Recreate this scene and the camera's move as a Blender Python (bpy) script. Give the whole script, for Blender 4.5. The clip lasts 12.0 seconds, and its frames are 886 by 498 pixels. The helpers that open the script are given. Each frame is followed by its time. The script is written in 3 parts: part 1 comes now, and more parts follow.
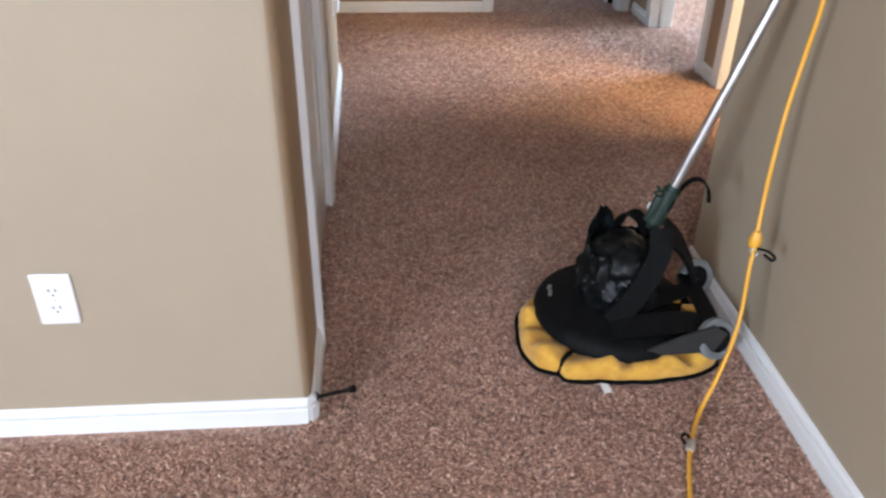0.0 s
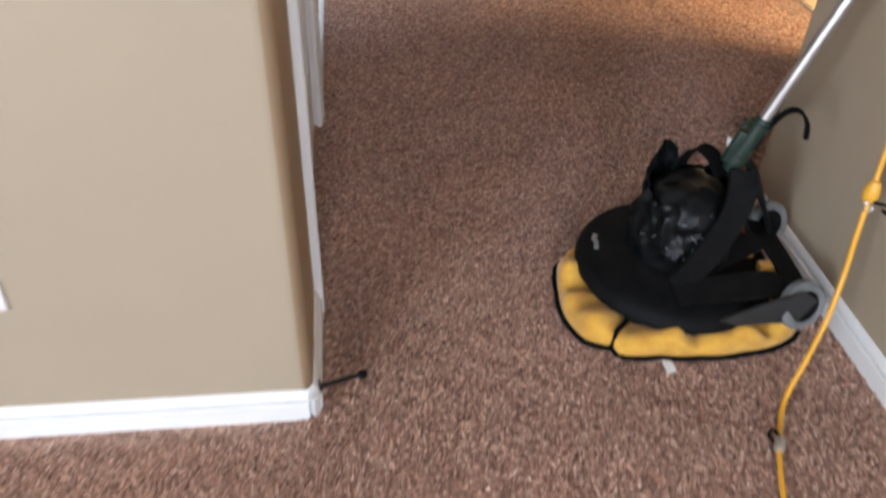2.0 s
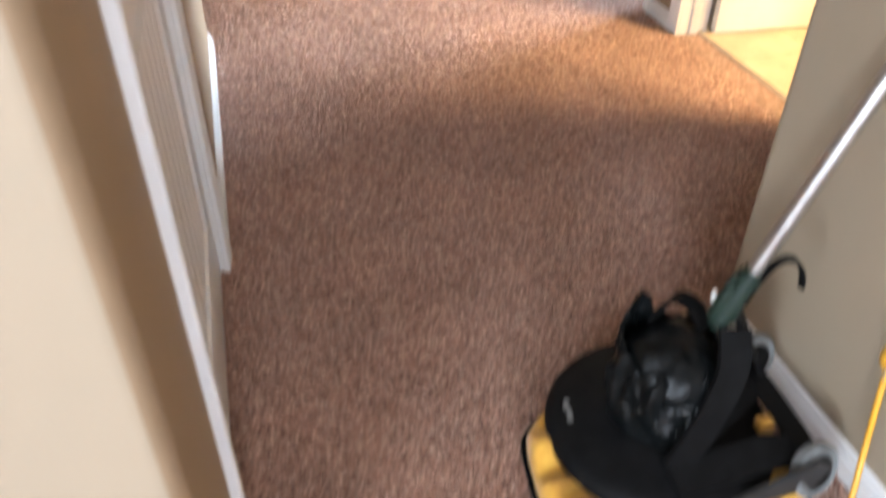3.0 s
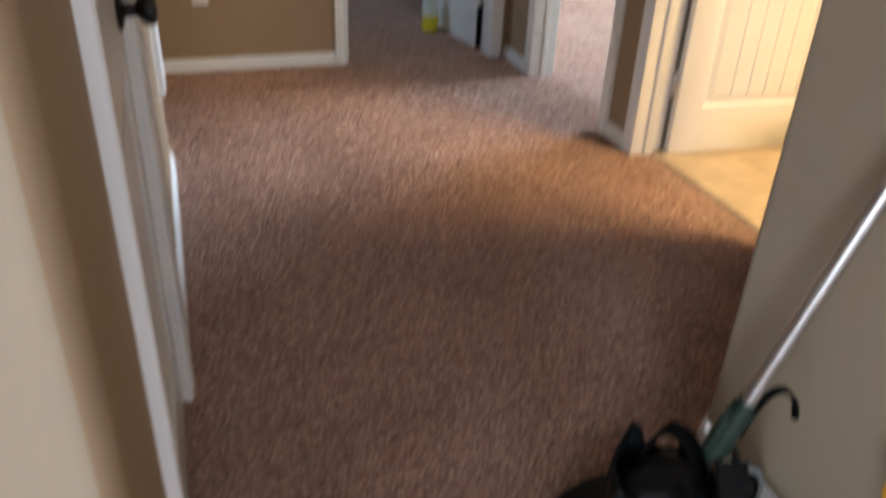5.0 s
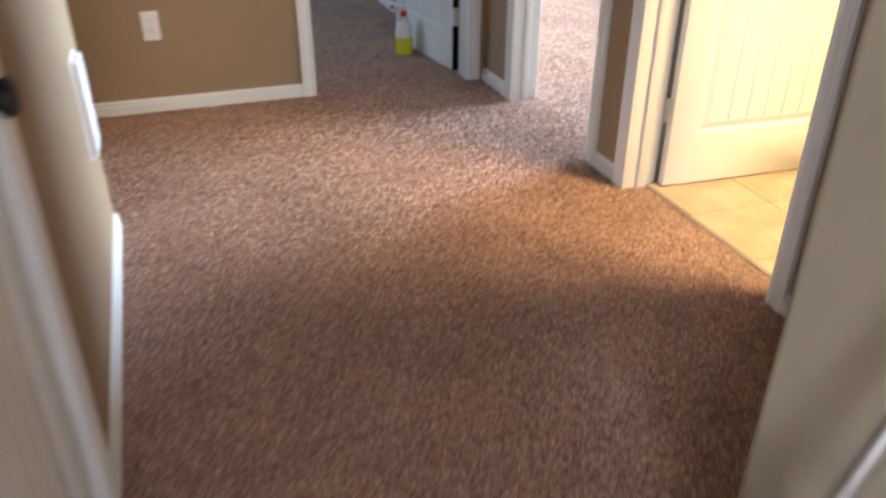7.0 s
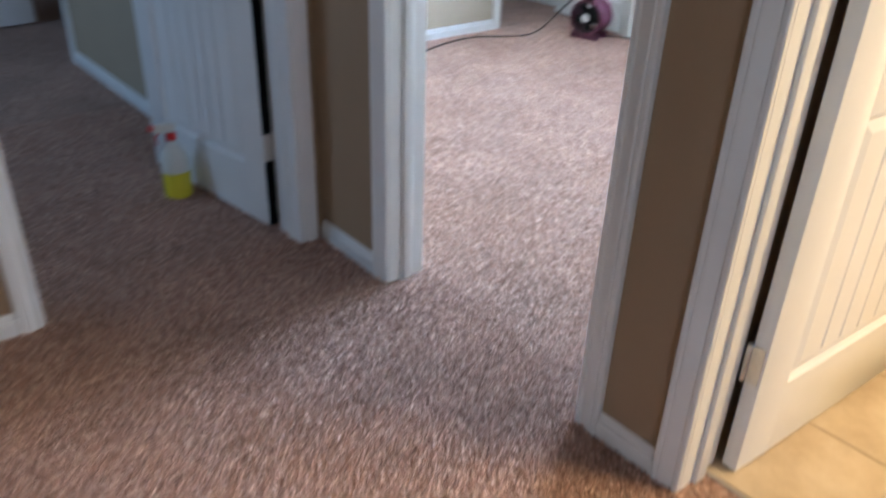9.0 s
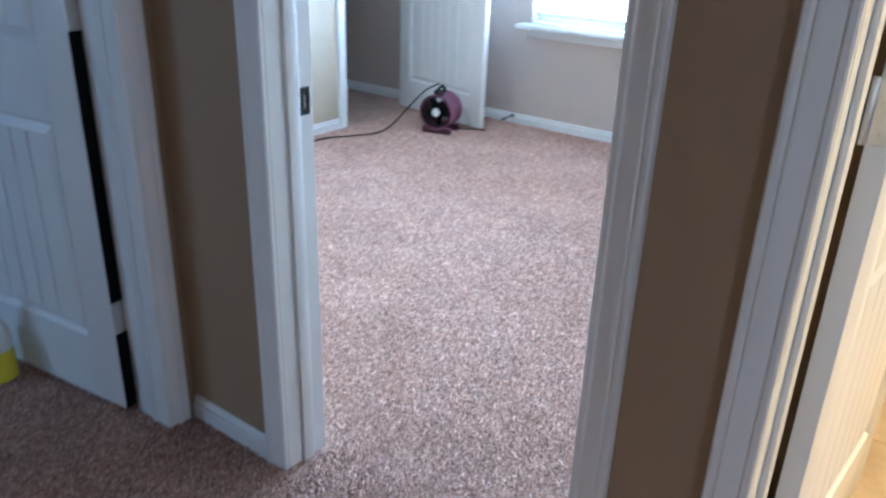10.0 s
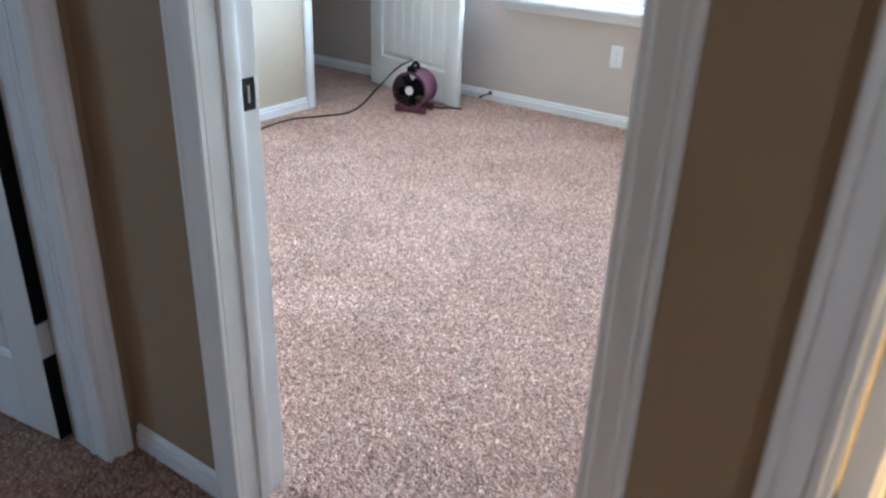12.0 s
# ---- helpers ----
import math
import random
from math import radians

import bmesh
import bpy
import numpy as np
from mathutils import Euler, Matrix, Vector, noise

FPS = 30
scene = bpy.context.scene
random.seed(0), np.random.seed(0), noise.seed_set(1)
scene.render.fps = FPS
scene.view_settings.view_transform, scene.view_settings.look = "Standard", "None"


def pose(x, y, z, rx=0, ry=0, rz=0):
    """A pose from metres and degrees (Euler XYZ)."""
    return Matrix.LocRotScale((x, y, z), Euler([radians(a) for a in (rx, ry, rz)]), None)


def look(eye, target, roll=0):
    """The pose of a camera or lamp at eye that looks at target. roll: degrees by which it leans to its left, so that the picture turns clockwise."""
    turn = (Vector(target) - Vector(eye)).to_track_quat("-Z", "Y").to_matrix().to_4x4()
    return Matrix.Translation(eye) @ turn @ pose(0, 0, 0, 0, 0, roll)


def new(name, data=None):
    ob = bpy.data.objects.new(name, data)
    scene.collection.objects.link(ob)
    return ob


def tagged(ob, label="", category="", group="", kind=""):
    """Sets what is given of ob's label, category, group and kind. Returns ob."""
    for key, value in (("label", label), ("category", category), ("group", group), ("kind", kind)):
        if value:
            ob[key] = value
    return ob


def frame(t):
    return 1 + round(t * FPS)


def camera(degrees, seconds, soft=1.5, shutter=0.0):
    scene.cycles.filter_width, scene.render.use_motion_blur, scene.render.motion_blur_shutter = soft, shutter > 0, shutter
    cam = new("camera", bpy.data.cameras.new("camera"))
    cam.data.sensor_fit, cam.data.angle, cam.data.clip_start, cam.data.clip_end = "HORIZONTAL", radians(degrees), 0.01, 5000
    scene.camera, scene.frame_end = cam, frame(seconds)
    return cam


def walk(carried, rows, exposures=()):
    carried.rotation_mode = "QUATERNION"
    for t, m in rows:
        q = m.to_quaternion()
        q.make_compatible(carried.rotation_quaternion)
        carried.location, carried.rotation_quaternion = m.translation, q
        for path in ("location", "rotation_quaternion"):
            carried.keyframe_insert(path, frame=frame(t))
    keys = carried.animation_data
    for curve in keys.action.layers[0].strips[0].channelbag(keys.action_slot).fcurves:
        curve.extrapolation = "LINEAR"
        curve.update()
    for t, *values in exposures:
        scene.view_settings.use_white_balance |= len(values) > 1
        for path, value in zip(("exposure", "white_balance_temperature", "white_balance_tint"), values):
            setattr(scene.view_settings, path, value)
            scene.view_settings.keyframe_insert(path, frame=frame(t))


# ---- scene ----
# ---------------------------------------------------------------- camera
cam = camera(59.2, 12.0, soft=2.4, shutter=0.7)
PATH = [
    (0, (0.544, 0.688, 1.233), (0.691, 2.393, 0.199), 1.0),
    (0.5, (0.52, 0.709, 1.225), (0.753, 2.401, 0.186), 2.1),
    (1, (0.467, 0.75, 1.221), (0.699, 2.349, 0.042), 1.1),
    (1.5, (0.455, 0.855, 1.155), (0.679, 2.397, -0.098), 0.5),
    (2, (0.468, 1.08, 1.127), (0.675, 2.618, -0.134), 2.5),
    (2.5, (0.489, 1.29, 1.119), (0.766, 2.821, -0.138), 3.6),
    (3, (0.506, 1.481, 1.201), (0.9, 3.014, -0.022), 0.5),
    (3.2, (0.561, 1.518, 1.267), (0.976, 3.096, 0.11), 0.7),
    (4.8, (0.455, 1.558, 1.231), (1.082, 3.228, 0.327), 3.3),
    (5, (0.457, 1.549, 1.215), (1.017, 3.191, 0.22), 2.6),
    (5.5, (0.473, 1.527, 1.188), (0.963, 3.043, -0.02), 2.3),
    (6, (0.475, 1.532, 1.199), (0.947, 3.079, 0.023), 1.5),
    (6.5, (0.479, 1.569, 1.208), (0.996, 3.198, 0.168), 1.3),
    (6.7, (0.52, 1.648, 1.232), (1.052, 3.301, 0.24), 0.8),
    (8.3, (0.937, 2.969, 1.229), (1.746, 4.498, 0.224), -0.5),
    (8.5, (0.922, 3.142, 1.258), (1.762, 4.658, 0.259), -0.3),
    (9, (0.942, 3.52, 1.246), (2.071, 4.853, 0.273), 2.0),
    (9.5, (1.052, 3.779, 1.277), (2.375, 5.014, 0.424), 2.5),
    (10, (1.083, 3.931, 1.3), (2.554, 5.025, 0.501), 1.9),
    (10.5, (1.055, 4.002, 1.305), (2.589, 5.01, 0.512), 0.5),
    (11, (1.1, 4.004, 1.304), (2.646, 4.986, 0.5), -0.4),
    (11.5, (1.188, 3.971, 1.307), (2.681, 5.013, 0.481), 0.7),
    (12, (1.293, 4.077, 1.28), (2.776, 5.105, 0.418), 2.1),
]
EXPOSURES = [
    (0.0, -0.26, 6200, 10), (1.2, -0.33, 6350, 10), (2.0, -0.26, 6450, 10), (2.5, -0.15, 6500, 10), (3.0, 0.27, 6400, 10), (3.5, 0.0, 6500, 10), (4.5, -0.85, 6450, 10), (5.0, -0.68, 6500, 10),
    (5.5, -0.03, 6500, 10), (6.0, 0.40, 6300, 10), (6.5, 0.10, 6250, 10), (7.5, -0.40, 6400, 10), (8.5, -0.95, 6100, 10), (9.0, -0.75, 5550, 9),
    (9.5, -0.72, 5350, 8), (10.0, -0.72, 5050, 6), (10.5, -0.86, 5050, 6), (11.0, -0.88, 5250, 6), (11.5, -0.85, 5550, 7), (12.0, -0.70, 5600, 7),
]
walk(cam, [(t, look(eye, target, roll)) for t, eye, target, roll in PATH], EXPOSURES)

# ---------------------------------------------------------------- light
world = bpy.data.worlds.new("sky")
scene.world = world
world.use_nodes = True
sky = world.node_tree.nodes.new("ShaderNodeTexSky")
sky.sky_type, sky.sun_disc = "NISHITA", False
sky.sun_elevation, sky.sun_rotation = radians(40), radians(200)
world.node_tree.links.new(sky.outputs[0], world.node_tree.nodes["Background"].inputs[0])
world.node_tree.nodes["Background"].inputs[1].default_value = 0.12


def area_lamp(name, eye, target, sx, sy, watts, color):
    data = bpy.data.lights.new(name, "AREA")
    data.shape, data.size, data.size_y, data.energy, data.color = "RECTANGLE", sx, sy, watts, color
    ob = new(name, data)
    ob.matrix_world = look(eye, target)
    return ob


area_lamp("bedroom_window_daylight", (5.70, 5.74, 1.42), (2.0, 5.74, 1.30), 1.70, 1.50, 1650, (0.60, 0.78, 1.0))
area_lamp("front_window_daylight", (-2.65, -1.75, 1.45), (0.2, 2.0, 0.6), 1.2, 1.5, 232, (0.75, 0.86, 1.0))
# unseen fill lamp, added to brighten the passage floor
area_lamp("passage_fill_light", (0.55, -1.75, 1.45), (0.9, 3.5, 0.3), 0.9, 1.5, 102, (0.80, 0.86, 1.0))
# added fill lamp for the dim far room, outside an unseen opening
area_lamp("far_room_fill_light", (-0.66, 7.6, 1.45), (2.0, 7.0, 0.6), 1.3, 1.4, 42, (0.52, 0.74, 1.0))
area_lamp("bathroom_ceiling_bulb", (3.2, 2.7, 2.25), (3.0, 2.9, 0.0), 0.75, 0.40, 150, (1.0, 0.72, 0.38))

# ---------------------------------------------------------------- materials


def mat(name, color, rough=0.6, metal=0.0):
    m = bpy.data.materials.new(name)
    m.use_nodes = True
    b = m.node_tree.nodes["Principled BSDF"]
    b.inputs["Base Color"].default_value = (*color, 1)
    b.inputs["Roughness"].default_value = rough
    b.inputs["Metallic"].default_value = metal
    return m, m.node_tree.nodes, m.node_tree.links, b


def noise_tex(n, l, scale, detail=3.0, rough=0.5):
    tc = n.new("ShaderNodeTexCoord")
    t = n.new("ShaderNodeTexNoise")
    t.inputs["Scale"].default_value, t.inputs["Detail"].default_value, t.inputs["Roughness"].default_value = scale, detail, rough
    l.new(tc.outputs["Object"], t.inputs["Vector"])
    return t


def ramp(n, l, src, stops):
    r = n.new("ShaderNodeValToRGB")
    els = r.color_ramp.elements
    while len(els) < len(stops):
        els.new(0.5)
    for e, (p, c) in zip(els, stops):
        e.position, e.color = p, (*c, 1)
    l.new(src, r.inputs[0])
    return r


def bump(n, l, b, src, strength, dist, after=None):
    k = n.new("ShaderNodeBump")
    k.inputs["Strength"].default_value, k.inputs["Distance"].default_value = strength, dist
    l.new(src, k.inputs["Height"])
    if after:
        l.new(after.outputs[0], k.inputs["Normal"])
    l.new(k.outputs[0], b.inputs["Normal"])
    return k


def mixed(n, l, a, b, fac, mode="MIX"):
    m = n.new("ShaderNodeMix")
    m.data_type, m.blend_type = "RGBA", mode
    for sock, v in ((m.inputs[0], fac), (m.inputs[6], a), (m.inputs[7], b)):
        if isinstance(v, bpy.types.NodeSocket):
            l.new(v, sock)
        elif isinstance(v, (int, float)):
            sock.default_value = v
        else:
            sock.default_value = (*v, 1)
    return m.outputs[2]


def carpet_material():
    m, n, l, b = mat("carpet_pile", (0.25, 0.17, 0.14), 0.95)
    b.inputs["Sheen Weight"].default_value = 0.25
    b.inputs["Sheen Roughness"].default_value = 0.6
    b.inputs["Specular IOR Level"].default_value = 0.1
    tc = n.new("ShaderNodeTexCoord")
    warp = noise_tex(n, l, 55, 2)
    add = n.new("ShaderNodeMix")
    add.data_type, add.blend_type = "RGBA", "LINEAR_LIGHT"
    add.inputs[0].default_value = 0.012
    l.new(tc.outputs["Object"], add.inputs[6])
    l.new(warp.outputs["Color"], add.inputs[7])
    v = n.new("ShaderNodeTexVoronoi")
    v.inputs["Scale"].default_value = 150
    l.new(add.outputs[2], v.inputs["Vector"])
    tuft = ramp(n, l, v.outputs["Color"], [(0.0, (0.150, 0.062, 0.041)), (0.35, (0.375, 0.202, 0.140)), (0.62, (0.528, 0.311, 0.222)), (1.0, (0.73, 0.51, 0.395))])
    fine = noise_tex(n, l, 420, 2, 0.7)
    fr = ramp(n, l, fine.outputs[0], [(0.35, (0.70, 0.70, 0.70)), (0.65, (1.18, 1.18, 1.18))])
    c1 = mixed(n, l, tuft.outputs[0], fr.outputs[0], 1.0, "MULTIPLY")
    # pile lean: broad soft patches left by brushing and walking
    broad = noise_tex(n, l, 3.4, 3, 0.6)
    br = ramp(n, l, broad.outputs[0], [(0.36, (0.83, 0.83, 0.82)), (0.62, (1.05, 1.05, 1.05))])
    c2 = mixed(n, l, c1, br.outputs[0], 1.0, "MULTIPLY")
    clump = noise_tex(n, l, 38, 3, 0.6)
    cr = ramp(n, l, clump.outputs[0], [(0.33, (0.80, 0.79, 0.78)), (0.68, (1.14, 1.14, 1.14))])
    c3 = mixed(n, l, c2, cr.outputs[0], 1.0, "MULTIPLY")
    l.new(c3, b.inputs["Base Color"])
    k = bump(n, l, b, v.outputs["Distance"], 0.9, 0.006)
    k.invert = True
    k2 = bump(n, l, b, clump.outputs[0], 0.6, 0.012, k)
    bump(n, l, b, fine.outputs[0], 0.5, 0.003, k2)
    return m


def tuft_material():
    m, n, l, b = mat("carpet_tuft", (0.3, 0.2, 0.16), 0.95)
    b.inputs["Sheen Weight"].default_value = 0.3
    b.inputs["Sheen Roughness"].default_value = 0.6
    b.inputs["Specular IOR Level"].default_value = 0.1
    g = n.new("ShaderNodeNewGeometry")
    tuft = ramp(n, l, g.outputs["Random Per Island"], [(0.0, (0.215, 0.098, 0.066)), (0.30, (0.482, 0.260, 0.184)), (0.65, (0.650, 0.382, 0.278)), (1.0, (0.83, 0.575, 0.445))])
    fine = noise_tex(n, l, 420, 2, 0.7)
    fr = ramp(n, l, fine.outputs[0], [(0.35, (0.80, 0.80, 0.80)), (0.65, (1.15, 1.15, 1.15))])
    c1 = mixed(n, l, tuft.outputs[0], fr.outputs[0], 1.0, "MULTIPLY")
    broad = noise_tex(n, l, 3.4, 3, 0.6)
    br = ramp(n, l, broad.outputs[0], [(0.36, (0.90, 0.89, 0.88)), (0.62, (1.04, 1.04, 1.04))])
    c2 = mixed(n, l, c1, br.outputs[0], 1.0, "MULTIPLY")
    clump = noise_tex(n, l, 38, 3, 0.6)
    cr = ramp(n, l, clump.outputs[0], [(0.33, (0.84, 0.83, 0.82)), (0.68, (1.12, 1.12, 1.12))])
    l.new(mixed(n, l, c2, cr.outputs[0], 1.0, "MULTIPLY"), b.inputs["Base Color"])
    return m


def wall_material(name, color):
    m, n, l, b = mat(name, color, 0.62)
    b.inputs["Specular IOR Level"].default_value = 0.3
    big = noise_tex(n, l, 1.3, 4, 0.6)
    r = ramp(n, l, big.outputs[0], [(0.3, tuple(v * 0.95 for v in color)), (0.7, tuple(min(1, v * 1.04) for v in color))])
    l.new(r.outputs[0], b.inputs["Base Color"])
    a = noise_tex(n, l, 90, 3, 0.5)
    k = bump(n, l, b, a.outputs[0], 0.12, 0.004)
    c = noise_tex(n, l, 14, 3, 0.5)
    bump(n, l, b, c.outputs[0], 0.12, 0.01, k)
    return m


def white_material(name, color=(0.78, 0.78, 0.77), rough=0.38):
    m, n, l, b = mat(name, color, rough)
    a = noise_tex(n, l, 5, 5, 0.65)
    r = ramp(n, l, a.outputs[0], [(0.25, tuple(v * 0.95 for v in color)), (0.60, color)])
    l.new(r.outputs[0], b.inputs["Base Color"])
    c = noise_tex(n, l, 120, 2, 0.5)
    bump(n, l, b, c.outputs[0], 0.06, 0.002)
    return m


def plastic(name, color, rough=0.45, scuff=0.0, metal=0.0):
    m, n, l, b = mat(name, color, rough, metal)
    a = noise_tex(n, l, 30, 4, 0.65)
    hi = tuple(min(1, v + scuff) for v in color)
    r = ramp(n, l, a.outputs[0], [(0.45, color), (0.80, hi)])
    l.new(r.outputs[0], b.inputs["Base Color"])
    rr = n.new("ShaderNodeMapRange")
    rr.inputs[3].default_value, rr.inputs[4].default_value = rough * 0.75, min(1.0, rough * 1.35)
    l.new(a.outputs[0], rr.inputs[0])
    l.new(rr.outputs[0], b.inputs["Roughness"])
    return m


def tile_material():
    m, n, l, b = mat("beige_floor_tile", (0.55, 0.42, 0.26), 0.35)
    a = noise_tex(n, l, 6, 5, 0.65)
    r = ramp(n, l, a.outputs[0], [(0.3, (0.42, 0.31, 0.19)), (0.55, (0.56, 0.44, 0.29)), (0.75, (0.64, 0.53, 0.37))])
    l.new(r.outputs[0], b.inputs["Base Color"])
    return m


def cloth_material(name, c0, c1):
    m, n, l, b = mat(name, c0, 0.9)
    b.inputs["Sheen Weight"].default_value = 0.3
    a = noise_tex(n, l, 25, 4, 0.6)
    r = ramp(n, l, a.outputs[0], [(0.3, c1), (0.65, c0)])
    l.new(r.outputs[0], b.inputs["Base Color"])
    f = noise_tex(n, l, 600, 2, 0.6)
    k = bump(n, l, b, f.outputs[0], 0.5, 0.002)
    bump(n, l, b, a.outputs[0], 0.3, 0.006, k)
    return m


CARPET = carpet_material()
TUFT = tuft_material()
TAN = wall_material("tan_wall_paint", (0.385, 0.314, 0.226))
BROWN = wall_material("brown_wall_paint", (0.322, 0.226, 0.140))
# paler and greyer than the tan on the other bedroom walls
TAUPE = wall_material("taupe_wall", (0.495, 0.420, 0.365))
CEILING = wall_material("white_ceiling_paint", (0.75, 0.74, 0.72))
WHITE = white_material("white_trim_paint")
DOORWHITE = white_material("white_door_paint", (0.76, 0.76, 0.75), 0.30)
BLACKMETAL = plastic("oil_rubbed_black_metal", (0.012, 0.010, 0.010), 0.4, 0.02, 0.6)
BLACK = plastic("black_abs_plastic", (0.004, 0.004, 0.0042), 0.62, 0.006)
BLACK.node_tree.nodes["Principled BSDF"].inputs["Specular IOR Level"].default_value = 0.12
FILM = plastic("black_plastic_film", (0.003, 0.0038, 0.004), 0.33, 0.012)
FILM.node_tree.nodes["Principled BSDF"].inputs["Specular IOR Level"].default_value = 0.18
GREEN = plastic("dark_green_paint", (0.007, 0.022, 0.014), 0.5, 0.012)
STEEL = plastic("brushed_steel", (0.52, 0.51, 0.50), 0.36, 0.12, 1.0)
HINGESTEEL = plastic("satin_nickel", (0.66, 0.64, 0.60), 0.4, 0.1, 0.85)
RUBBER = plastic("grey_rubber", (0.16, 0.17, 0.17), 0.6, 0.06)
FORKGREY = plastic("grey_painted_fork", (0.022, 0.023, 0.023), 0.5, 0.02)
YELLOW = cloth_material("yellow_microfibre", (0.72, 0.40, 0.055), (0.55, 0.26, 0.03))
PIPING = plastic("black_cloth_binding", (0.003, 0.003, 0.003), 0.9, 0.003)
PIPING.node_tree.nodes["Principled BSDF"].inputs["Specular IOR Level"].default_value = 0.1
TAGWHITE = plastic("white_label_cloth", (0.70, 0.69, 0.66), 0.8, 0.0)
CORD = plastic("yellow_cord_jacket", (0.80, 0.40, 0.035), 0.4, 0.05)
PLATE = plastic("white_plastic_plate", (0.80, 0.79, 0.78), 0.35, 0.0)
SLOT = plastic("dark_slot", (0.05, 0.045, 0.04), 0.6, 0.0)
MAROON = plastic("maroon_plastic", (0.085, 0.012, 0.034), 0.45, 0.03)
TILE = tile_material()
GROUT = plastic("beige_grout", (0.50, 0.44, 0.36), 0.9, 0.03)
RED = plastic("red_plastic", (0.55, 0.03, 0.03), 0.35, 0.0)
LIQUID = plastic("yellow_cleaner_liquid", (0.62, 0.55, 0.04), 0.2, 0.0)
BOTTLE = plastic("cloudy_white_plastic", (0.62, 0.64, 0.60), 0.35, 0.0)
BLIND = plastic("white_vinyl_slat", (0.80, 0.80, 0.80), 0.4, 0.0)

# ---------------------------------------------------------------- mesh helpers


def mesh_of(name, bm, material, smooth=None):
    me = bpy.data.meshes.new(name)
    bmesh.ops.recalc_face_normals(bm, faces=bm.faces)
    bm.to_mesh(me)
    bm.free()
    me.materials.append(material)
    if smooth is not None:
        me.shade_smooth()
        me.set_sharp_from_angle(angle=radians(smooth))
    return me


def part(name, bm, material, parent, label="", smooth=35):
    ob = new(name, mesh_of(name, bm, material, smooth))
    ob.parent = parent
    if label:
        tagged(ob, label)
    return ob


def thing(name, label, category, m=None, group="", kind=""):
    ob = new(name)
    if m is not None:
        ob.matrix_world = m
    ob.empty_display_size = 0.05
    return tagged(ob, label, category, group, kind)


def setting(name, bm, material, label, smooth=35):
    return tagged(new(name, mesh_of(name, bm, material, smooth)), label, kind="structure")


def add_box(bm, x0, x1, y0, y1, z0, z1, bevel=0.0, seg=2, m=None):
    vs = bmesh.ops.create_cube(bm, size=1.0)["verts"]
    for v in vs:
        v.co = Vector(((x0 + x1) / 2 + v.co.x * (x1 - x0), (y0 + y1) / 2 + v.co.y * (y1 - y0), (z0 + z1) / 2 + v.co.z * (z1 - z0)))
    if bevel:
        es = list({e for v in vs for e in v.link_edges})
        made = bmesh.ops.bevel(bm, geom=es, offset=bevel, segments=seg, profile=0.5, affect="EDGES")
        vs = list({v for f in made["faces"] for v in f.verts} | {v for v in vs if v.is_valid})
    if m is not None:
        bmesh.ops.transform(bm, matrix=m, verts=[v for v in vs if v.is_valid])
    return bm


def box(x0, x1, y0, y1, z0, z1, bevel=0.0, seg=2):
    return add_box(bmesh.new(), x0, x1, y0, y1, z0, z1, bevel, seg)


def lathe(bm, profile, steps=32, m=None, cap=True):
    """Turns a profile of (radius, height) round z."""
    rings = []
    for r, z in profile:
        rings.append([bm.verts.new((r * math.cos(a), r * math.sin(a), z)) for a in (2 * math.pi * k / steps for k in range(steps))])
    for a, b in zip(rings, rings[1:]):
        for k in range(steps):
            bm.faces.new((a[k], a[(k + 1) % steps], b[(k + 1) % steps], b[k]))
    if cap:
        bm.faces.new(rings[0][::-1])
        bm.faces.new(rings[-1])
    if m is not None:
        bmesh.ops.transform(bm, matrix=m, verts=[v for ring in rings for v in ring])
    return bm


def smooth_line(pts, n=8):
    """A soft line through the points."""
    p = [Vector(q) for q in pts]
    p = [2 * p[0] - p[1]] + p + [2 * p[-1] - p[-2]]
    out = []
    for i in range(1, len(p) - 2):
        for k in range(n):
            t = k / n
            a, b, c, d = p[i - 1], p[i], p[i + 1], p[i + 2]
            out.append(0.5 * (2 * b + (c - a) * t + (2 * a - 5 * b + 4 * c - d) * t * t + (3 * b - a - 3 * c + d) * t ** 3))
    return out + [p[-2]]


def tube(bm, line, radius, steps=10, radii=None):
    rings, side = [], None
    for i, p in enumerate(line):
        d = (line[min(i + 1, len(line) - 1)] - line[max(i - 1, 0)]).normalized()
        if side is None:
            side = d.orthogonal().normalized()
        side = (side - d * side.dot(d)).normalized()
        up = d.cross(side)
        r = radii[i] if radii else radius
        rings.append([bm.verts.new(p + r * (math.cos(a) * side + math.sin(a) * up)) for a in (2 * math.pi * k / steps for k in range(steps))])
    for a, b in zip(rings, rings[1:]):
        for k in range(steps):
            bm.faces.new((a[k], a[(k + 1) % steps], b[(k + 1) % steps], b[k]))
    bm.faces.new(rings[0][::-1])
    bm.faces.new(rings[-1])
    return bm


def strap(bm, line, width, thick, across):
    """A flat band along a line; across is the way of its width."""
    rings = []
    for i, p in enumerate(line):
        d = (line[min(i + 1, len(line) - 1)] - line[max(i - 1, 0)]).normalized()
        s = (Vector(across) - d * Vector(across).dot(d)).normalized()
        n = d.cross(s)
        rings.append([bm.verts.new(p + a * s * width / 2 + b * n * thick / 2) for a, b in ((-1, -1), (1, -1), (1, 1), (-1, 1))])
    for a, b in zip(rings, rings[1:]):
        for k in range(4):
            bm.faces.new((a[k], a[(k + 1) % 4], b[(k + 1) % 4], b[k]))
    bm.faces.new(rings[0][::-1])
    bm.faces.new(rings[-1])
    return bm


